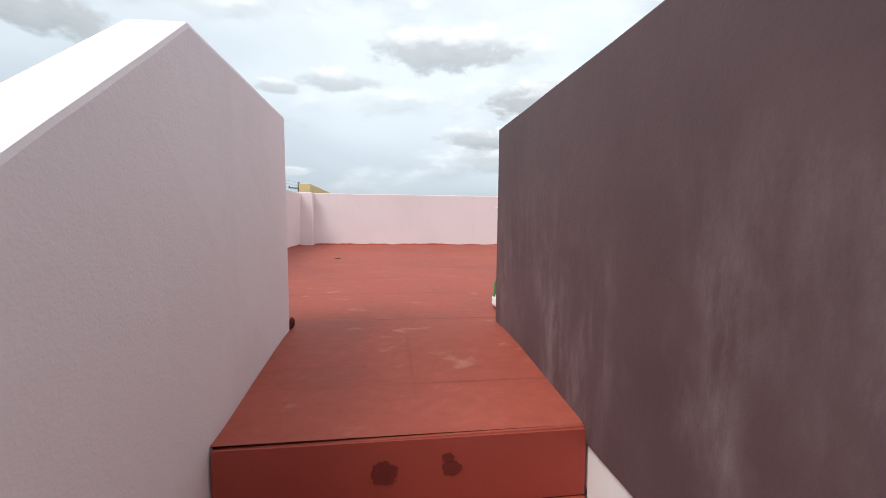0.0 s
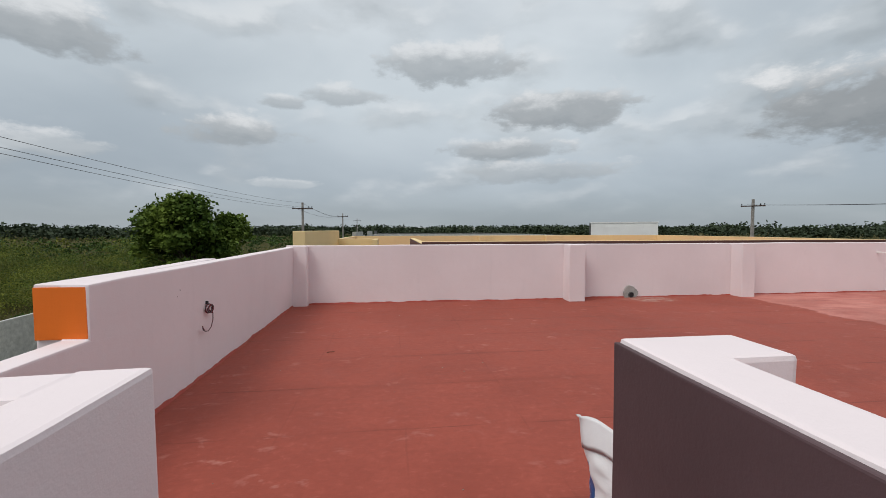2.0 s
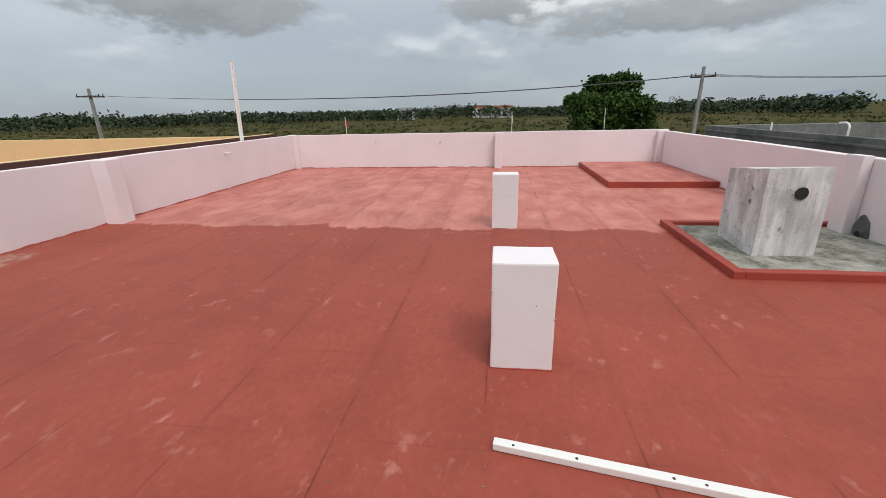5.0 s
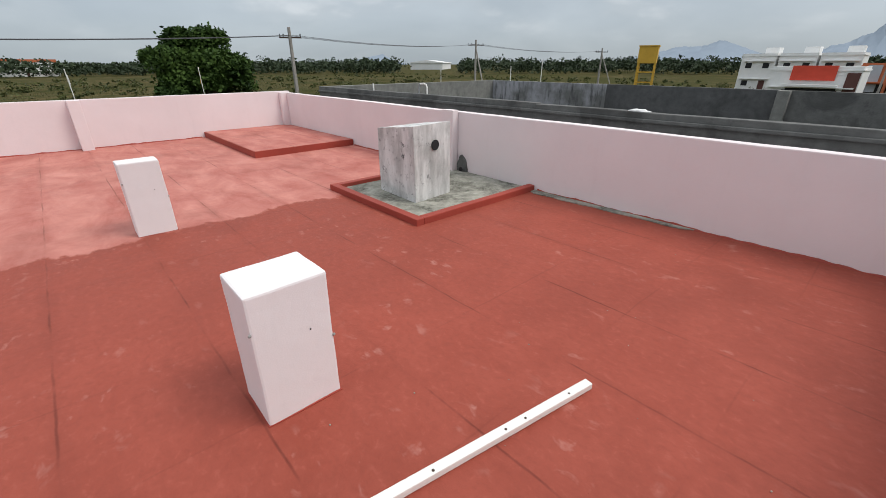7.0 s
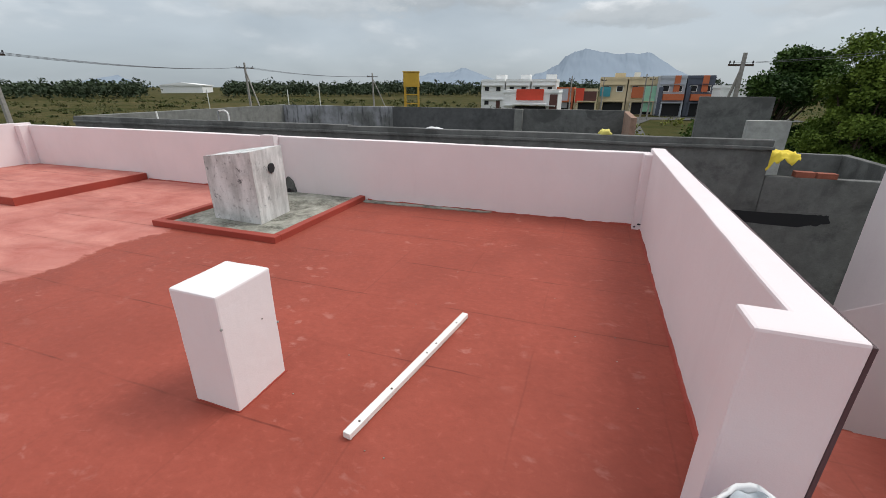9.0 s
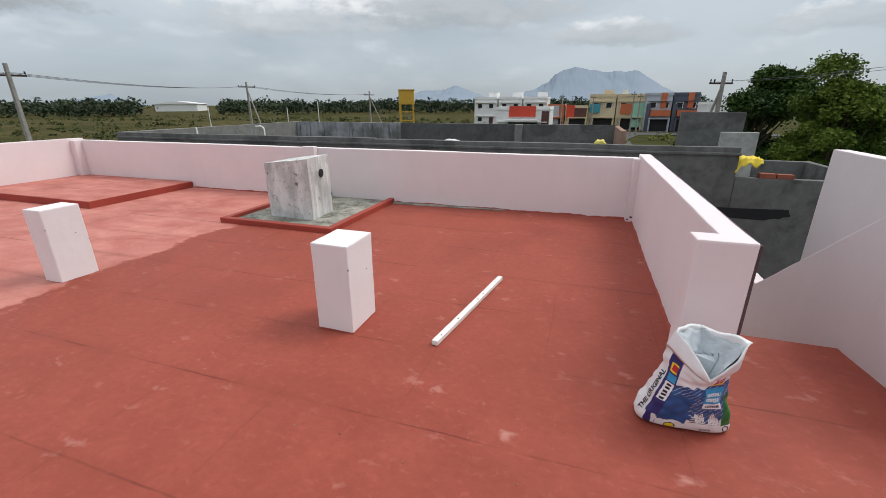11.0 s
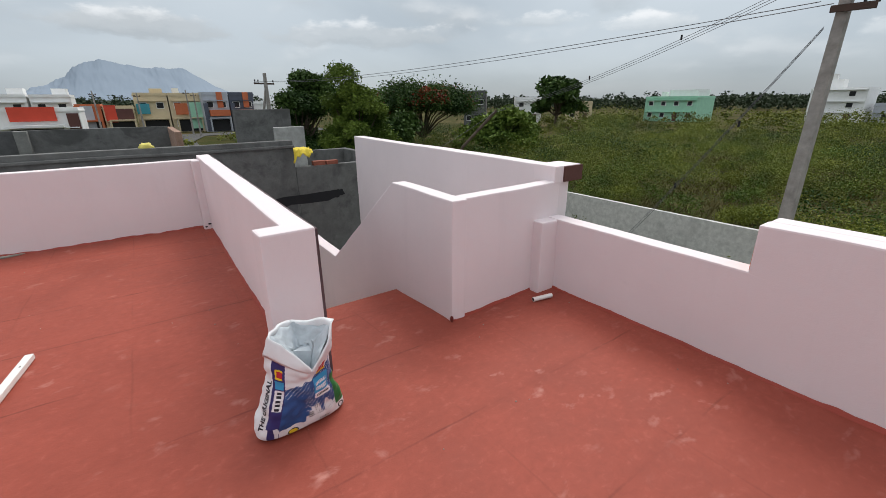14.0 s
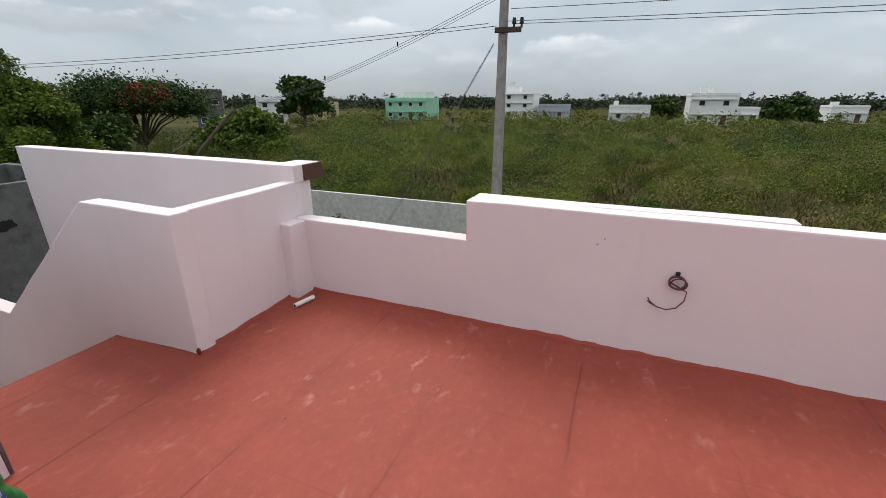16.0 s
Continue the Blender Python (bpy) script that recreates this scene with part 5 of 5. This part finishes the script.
    for off, v in prof:
        ring = []
        for i in range(96):
            u = 2 * math.pi * i / 96
            p = body(u, min(v, 1.0))
            p.z += max(0, v - 1.0) * 0.5
            n = Vector((math.cos(u), math.sin(u), 0))
            w = 1 + 0.6 * noise.noise(Vector((math.cos(u) * 3, math.sin(u) * 3, v * 4)))
            peak = 0.018 * math.exp(-((u - math.pi * 1.02) ** 2) / 0.05) if v > 1.0 else 0
            ring.append(bm.verts.new(p + n * (off * w + peak) + Vector((0, 0, 0.02 * noise.noise(Vector((u * 1.5, v, 5)))))))
        rings.append(ring)
    for a, b in zip(rings, rings[1:]):
        for i in range(96):
            bm.faces.new((a[i], a[(i + 1) % 96], b[(i + 1) % 96], b[i])).smooth = True
    part("rolled_mouth", bm, CLOTH, root, "rolled-down white sack mouth")
    bm = bmesh.new()
    rings = []
    for j in range(9):
        k = j / 8
        ring = []
        for i in range(64):
            u = 2 * math.pi * i / 64
            p = body(u, 0.985)
            c = Vector((-0.045, 0.07, 0))
            s = 1 - 0.05 - 0.62 * k + 0.05 * noise.noise(Vector((u * 2, k * 3, 1)))
            ring.append(bm.verts.new((c.x + (p.x - c.x) * s, c.y + (p.y - c.y) * s, p.z - 0.10 * k + 0.03 * noise.noise(Vector((math.cos(u) * 2.5, math.sin(u) * 2.5, k * 4))))))
        rings.append(ring)
    for a, b in zip(rings, rings[1:]):
        for i in range(64):
            bm.faces.new((a[i], b[i], b[(i + 1) % 64], a[(i + 1) % 64])).smooth = True
    bm.faces.new(rings[-1])
    part("lining", bm, LINING, root, "grey inside of the sack")
    # lettering that can be read, set on the sides
    cu = bpy.data.curves.new("lettering", "FONT")
    cu.body, cu.size, cu.extrude = "THE ORIGINAL", 0.040, 0.0004
    cu.offset = 0.0012
    tmp = new("lettering_source", cu)
    me = bpy.data.meshes.new_from_object(tmp.evaluated_get(bpy.context.evaluated_depsgraph_get()))
    bpy.data.objects.remove(tmp)
    me.materials.append(INK)
    for vert in me.vertices:  # bend the letters round the side of the sack
        v, u, gone = 0.13 + vert.co.x / 0.55, 0.40, 0.0
        here = body(u, v)
        while gone < vert.co.y:
            u -= 0.01
            ahead = body(u, v)
            gone += (ahead - here).length
            here = ahead
        out = (body(u + 0.03, v) - body(u - 0.03, v)).cross(body(u, v + 0.02) - body(u, v - 0.02)).normalized()
        vert.co = here + out * (0.0022 + vert.co.z)
    ob = new("lettering", me)
    ob.parent = root
    tagged(ob, "black lettering printed up the side")
    return root


sack()


def white_bar():
    a, b = Vector((2.573, -1.235, 0.0)), Vector((2.797, 0.09, 0.0))
    root = thing("white_batten", "white painted batten with nail holes lying on the floor", "batten", tuple(a))
    d = b - a
    root.rotation_euler = (0, 0, math.atan2(d.y, d.x))
    n = d.length
    bm = rough_up(box(0, n, -0.024, 0.024, 0.004, 0.042, bevel=0.005), 0.12, 0.002, 3)
    part("batten", bm, PVC, root)
    for k in (0.12, 0.34, 0.43, 0.72, 0.93):
        bm = bmesh.new()
        bmesh.ops.create_cone(bm, segments=8, radius1=0.007, radius2=0.006, depth=0.004, cap_ends=True, matrix=Matrix.Translation((n * k, 0.006, 0.0425)))
        part("nail_hole", bm, IRON, root, "rusty nail hole")
    return root


white_bar()


def pipe_piece():
    root = thing("pipe_offcut", "short white plastic pipe offcut on the floor", "pipe", (-0.955, 0.165, 0.022))
    bm = rod([(0, 0, 0), (0.19, -0.034, 0)], 0.019, None, 14)
    part("tube", bm, PVC, root)
    part("bore", rod([(0.188, -0.0335, 0), (0.1915, -0.0343, 0)], 0.014, None, 12), DARK, root, "dark pipe bore")
    return root


pipe_piece()


def loose_wire():
    root = thing("loose_wire", "coiled red and black wire hanging from the parapet", "wire", (-1.112, 2.81, 0.605))
    part("gland", box(-0.01, 0.018, -0.012, 0.012, -0.012, 0.012, bevel=0.004), DARK, root)
    MAROON = plain("red_wire_sheath", (0.16, 0.02, 0.025), 0.5)
    for k, m in ((0, MAROON), (1, WIRE)):
        pts = []
        for i in range(40):
            a = i / 40 * 4 * math.pi
            r = 0.05 + 0.008 * math.sin(a * 1.3 + k)
            pts.append((0.025 + 0.012 * math.sin(a * 0.7 + k), 0.0 - r * math.cos(a) * 0.9 - 0.004 * k + 0.01, -0.045 - r * math.sin(a) * 0.75 - 0.02 * i / 40))
        pts += [(0.03, 0.06, -0.10), (0.03, 0.055, -0.16), (0.028, 0.02, -0.215), (0.026, -0.03, -0.235), (0.026, -0.085, -0.225), (0.028, -0.125, -0.195 - 0.01 * k), (0.03, -0.14, -0.17 - 0.02 * k)]
        part("strand", rod(pts, 0.004, None, 6), m, root, "red wire strand" if k == 0 else "black wire strand", True)
    return root


loose_wire()


def vent_pipes():
    root = thing("vent_pipes", "two white plastic pipes strapped outside the parapet", "pipe", (10.65, 6.24, -1.0))
    for dx in (0.0, 0.07):
        part("pipe", rod([(dx, 0, -2.5), (dx + 0.03, 0, 1.2), (dx + 0.2, 0, 3.72)], 0.026, None, 12), PVC, root)
    part("strap", box(-0.05, 0.17, -0.045, 0.05, 1.72, 1.76), STEEL, root)
    return root


vent_pipes()


def spout(x, y, z, d, mat, label):
    root = thing("wall_spout", label, "pipe", (x, y, z))
    part("tube", rod([(0, 0, 0), (d[0], d[1], 0)], 0.014, None, 10), mat, root)
    return root


spout(9.72, 6.05, 0.76, (0.02, -0.16), PVC, "short white pipe stub poking from the parapet")
spout(13.02, 1.74, 0.70, (-0.05, 0.0), DARK, "small dark pipe end in the parapet")


def yellow_bag():
    root = thing("yellow_cloth", "crumpled yellow cloth and bricks lying on a grey wall", "cloth", (-0.66, -5.55, 0.72))
    bm = bmesh.new()
    n = 14
    vs = [[bm.verts.new((-0.12 + 0.36 * i / n, -0.16 + 0.38 * min(j, 10) / 10 + 0.012 * max(0, j - 10), 0.10 + 0.04 * noise.noise(Vector((i * 0.5, j * 0.5, 1))) - (0.15 if i > 11 else 0) * (i - 11) / 3 - max(0, j - 10) * 0.032 * (0.6 + 0.4 * math.sin(i * 0.45) ** 2))) for i in range(n + 1)] for j in range(n + 1)]
    for j in range(n):
        for i in range(n):
            bm.faces.new((vs[j][i], vs[j][i + 1], vs[j + 1][i + 1], vs[j + 1][i])).smooth = True
    bmesh.ops.recalc_face_normals(bm, faces=bm.faces[:])
    bmesh.ops.solidify(bm, geom=bm.faces[:], thickness=0.004)
    bmesh.ops.recalc_face_normals(bm, faces=bm.faces[:])
    part("cloth", bm, plain("yellow_cloth", (0.72, 0.55, 0.06), 0.8), root)
    part("brick", box(-0.34, -0.12, 0.12, 0.24, -0.2, -0.125, bevel=0.006), BRICK, root, "flat red brick")
    part("brick", box(-0.58, -0.36, 0.13, 0.245, -0.2, -0.13, bevel=0.006), BRICK, root, "flat red brick")
    return root


yellow_bag()


def pebbles():
    rng = np.random.default_rng(5)
    bm = bmesh.new()
    for i in range(90):
        x, y = rng.uniform(-1.0, 3.5), rng.uniform(-3.5, 5.6)
        if x < 1.2 and y < 0.1:
            continue
        r = rng.uniform(0.002, 0.006)
        bmesh.ops.create_icosphere(bm, subdivisions=1, radius=r, matrix=Matrix.Translation((x, y, 0.004)) @ Matrix.Diagonal((1, rng.uniform(0.6, 1.4), 0.6, 1)))
    return tagged(finish("floor_grit", bm, [SCREED]), "scattered grit and plaster crumbs on the floor", "grit", "", "stuff")


pebbles()


def crumpled(name, label, cat, at, w, h, mat, seed):
    """A small crumpled cloth or paper lying on something."""
    bm = bmesh.new()
    bmesh.ops.create_icosphere(bm, subdivisions=3, radius=1.0)
    for v in bm.verts:
        k = 1 + 0.35 * noise.noise(v.co * 1.6 + Vector((seed, 0, 0))) + 0.14 * noise.noise(v.co * 4.5)
        v.co = Vector((v.co.x * w * k, v.co.y * w * 0.6 * k, max(0.0, (v.co.z + 0.25) * h * k)))
    ob = finish(name, bm, mat, smooth=True)
    ob.location = at
    return tagged(ob, label, cat)


crumpled("yellow_rag", "pale yellow rag lying on the grey parapet", "rag", (1.66, -5.37, 0.98), 0.09, 0.07, plain("pale_yellow_cloth", (0.66, 0.58, 0.16), 0.8), 2.0)
crumpled("paper_scrap", "crumpled white paper scrap on the grey parapet", "paper", (4.37, -5.37, 0.98), 0.13, 0.03, WHITE, 5.0)
crumpled("yellow_heap", "yellow crumpled sacking on the neighbouring roof", "sacking", (0.80, 10.9, 0.0), 0.22, 0.42, plain("yellow_sacking", (0.70, 0.52, 0.12), 0.8), 8.0)
crumpled("mortar_heap", "rough grey mortar round a roof drain", "mortar", (4.93, 17.90, 0.0), 0.42, 0.16, GREY, 11.0)


def roof_pad(x):
    root = thing("roof_pad", "low cream plastered pad against the far parapet", "pad", (x, 17.62, 0.0), "roof pads")
    part("pad", rough_up(box(-0.33, 0.33, -0.16, 0.33, 0, 0.42, bevel=0.012), 0.15, 0.005, x), YELLOW, root)


roof_pad(5.6)
roof_pad(10.8)


def conduit(x, y, z):
    root = thing("conduit_loop", "bent white conduit coming out of the grey parapet", "conduit", (x, y, z))
    part("pipe", rod([(0, 0, -0.1), (0, 0, 0.14), (0.03, 0, 0.19), (0.09, 0, 0.21), (0.22, 0, 0.20)], 0.016, None, 10), PVC, root)
    part("pipe", rod([(0.22, 0, 0.20), (0.26, 0, 0.17), (0.27, 0, -0.1)], 0.016, None, 10), STEEL, root, "grey steel conduit")


conduit(8.78, -5.37, 0.99)
st_ = finish("pipe_stub", rod([(0, 0, -0.1), (0.01, 0, 0.16)], 0.017, None, 10), PVC)
st_.location = (10.75, -5.37, 0.99)
tagged(st_, "short white pipe stub standing in the grey parapet", "pipe")


def field_post(x, y, top):
    root = thing("field_post", "thin pale post standing on the plain", "post", (x, y, G), "field posts")
    part("post", rod([(0, 0, 0), (0.04, 0.02, (top - G) * 0.5), (0, 0.05, top - G)], 0.05, None, 7), PVC, root)


field_post(46.45, -39.55, 1.4)
field_post(39.77, -45.9, 1.3)
field_post(36.62, -48.3, 2.0)
for x, y, top in ((6.4, -78, 3.4), (1.2, -80, 3.2), (-5.2, -78, 3.6), (-6.3, -79, 3.3)):
    power_pole(x, y, top, 0.9, 0.3)


def twig():
    ob = finish("twig", rod([(0, 0, 0.004), (0.03, 0.012, 0.006), (0.07, 0.016, 0.004)], 0.003, None, 6), BARK)
    ob.location = (-0.2, 3.28, 0.0)
    return tagged(ob, "tiny dark twig on the red floor", "twig")


twig()


def chip(name, at, size, mat, label):
    bm = bmesh.new()
    bmesh.ops.create_icosphere(bm, subdivisions=2, radius=1.0, matrix=Matrix.Diagonal((*size, 1)))
    rough_up(bm, 9, min(size) * 0.6, at[0])
    ob = finish(name, bm, mat)
    ob.location = at
    return tagged(ob, label, "chip", "", "structure")


chip("chip_pilaster_a", (1.16, -3.948, 0.07), (0.022, 0.005, 0.012), DARK, "dark hole broken in the pilaster foot")
chip("chip_pilaster_b", (1.205, -3.948, 0.035), (0.016, 0.005, 0.010), DARK, "dark hole broken in the pilaster foot")
chip("chip_stair_corner", (0.004, 0.004, 0.03), (0.014, 0.014, 0.028), STAIN, "dark red break at the foot of the stair wall corner")
chip("hole_west_a", (-1.106, 2.34, 0.73), (0.002, 0.005, 0.005), DARK, "small nail hole in the parapet")
chip("hole_west_b", (-1.105, 2.38, 0.77), (0.002, 0.004, 0.005), DARK, "small nail hole in the parapet")
chip("hole_east", (12.999, 3.6, 0.72), (0.003, 0.014, 0.014), DARK, "small dark hole in the parapet")


def fillet():
    """Grey mortar swept along the wall foot beside the kerb."""
    rim = [(3.0 + 0.14 * i, -4.10 if i in (0, 15) else -4.04 + 0.14 * i / 15 * 0.6 + 0.04 * noise.noise(Vector((i * 0.7, 2, 0)))) for i in range(16)]
    bm = prism([(5.03, -4.11), (3.0, -4.11)] + rim[1:15] + [(5.03, -4.0)], 0.0, 0.011, "z")
    return tagged(finish("mortar_fillet", bm, SCREED), "thin grey mortar smeared along the wall foot", "mortar", "", "structure")


fillet()


def road_south():
    bm = prism([(-3.0, -30), (3.5, -30), (2.0, -70), (-3.0, -86), (-30, -90), (-30, -82), (-7.0, -80), (-4.5, -70)], G + 0.01, G + 0.06, "z")
    return tagged(finish("road", bm, cement("asphalt", (0.085, 0.083, 0.08), 0.3)), "worn grey asphalt lane between the houses", "road", "", "structure")


road_south()


def paint_edge(name, a, b, n, seed):
    """Red floor coating brushed a little way up the foot of a wall, with a ragged top."""
    bm = bmesh.new()
    a, b, n = Vector(a), Vector(b), Vector(n)
    k = int((b - a).length / 0.035) + 1
    lo, hi, top = [], [], []
    for i in range(k + 1):
        p = a.lerp(b, i / k)
        q = Vector((p.x * 2.6, p.y * 2.6, seed))
        h = 0.016 + 0.016 * noise.noise(q) + 0.010 * noise.noise(q * 4.1)
        lo.append(bm.verts.new(p + n * 0.03 - Vector((0, 0, 0.015))))
        hi.append(bm.verts.new(p + n * 0.010 + Vector((0, 0, max(0.004, h)))))
        top.append(bm.verts.new(p - n * 0.012 + Vector((0, 0, max(0.004, h) + 0.002))))
    for i in range(k):
        bm.faces.new((lo[i], lo[i + 1], hi[i + 1], hi[i]))
        bm.faces.new((hi[i], hi[i + 1], top[i + 1], top[i]))
    bmesh.ops.recalc_face_normals(bm, faces=bm.faces[:])
    return tagged(finish(name, bm, KERB_RED), "ragged red coating brushed up the wall foot", "trim", "", "structure")


paint_edge("trim_north", (-1.1, 6.028, 0), (13.0, 6.028, 0), (0, -1, 0), 1)
paint_edge("trim_west", (-1.131, 0.03, 0), (-1.131, 6.0, 0), (1, 0, 0), 2)
paint_edge("trim_east", (13.0, -2.0, 0), (13.0, 6.0, 0), (-1, 0, 0), 3)
paint_edge("trim_south", (1.2, -4.112, 0), (5.0, -4.112, 0), (0, 1, 0), 4)
paint_edge("trim_south_far", (6.95, -4.112, 0), (9.7, -4.112, 0), (0, 1, 0), 5)
paint_edge("trim_stair", (1.14, -4.1, 0), (1.14, -0.13, 0), (1, 0, 0), 6)
paint_edge("trim_head", (0.0, -0.012, 0), (-1.1, -0.085, 0), (0, 1, 0), 7)
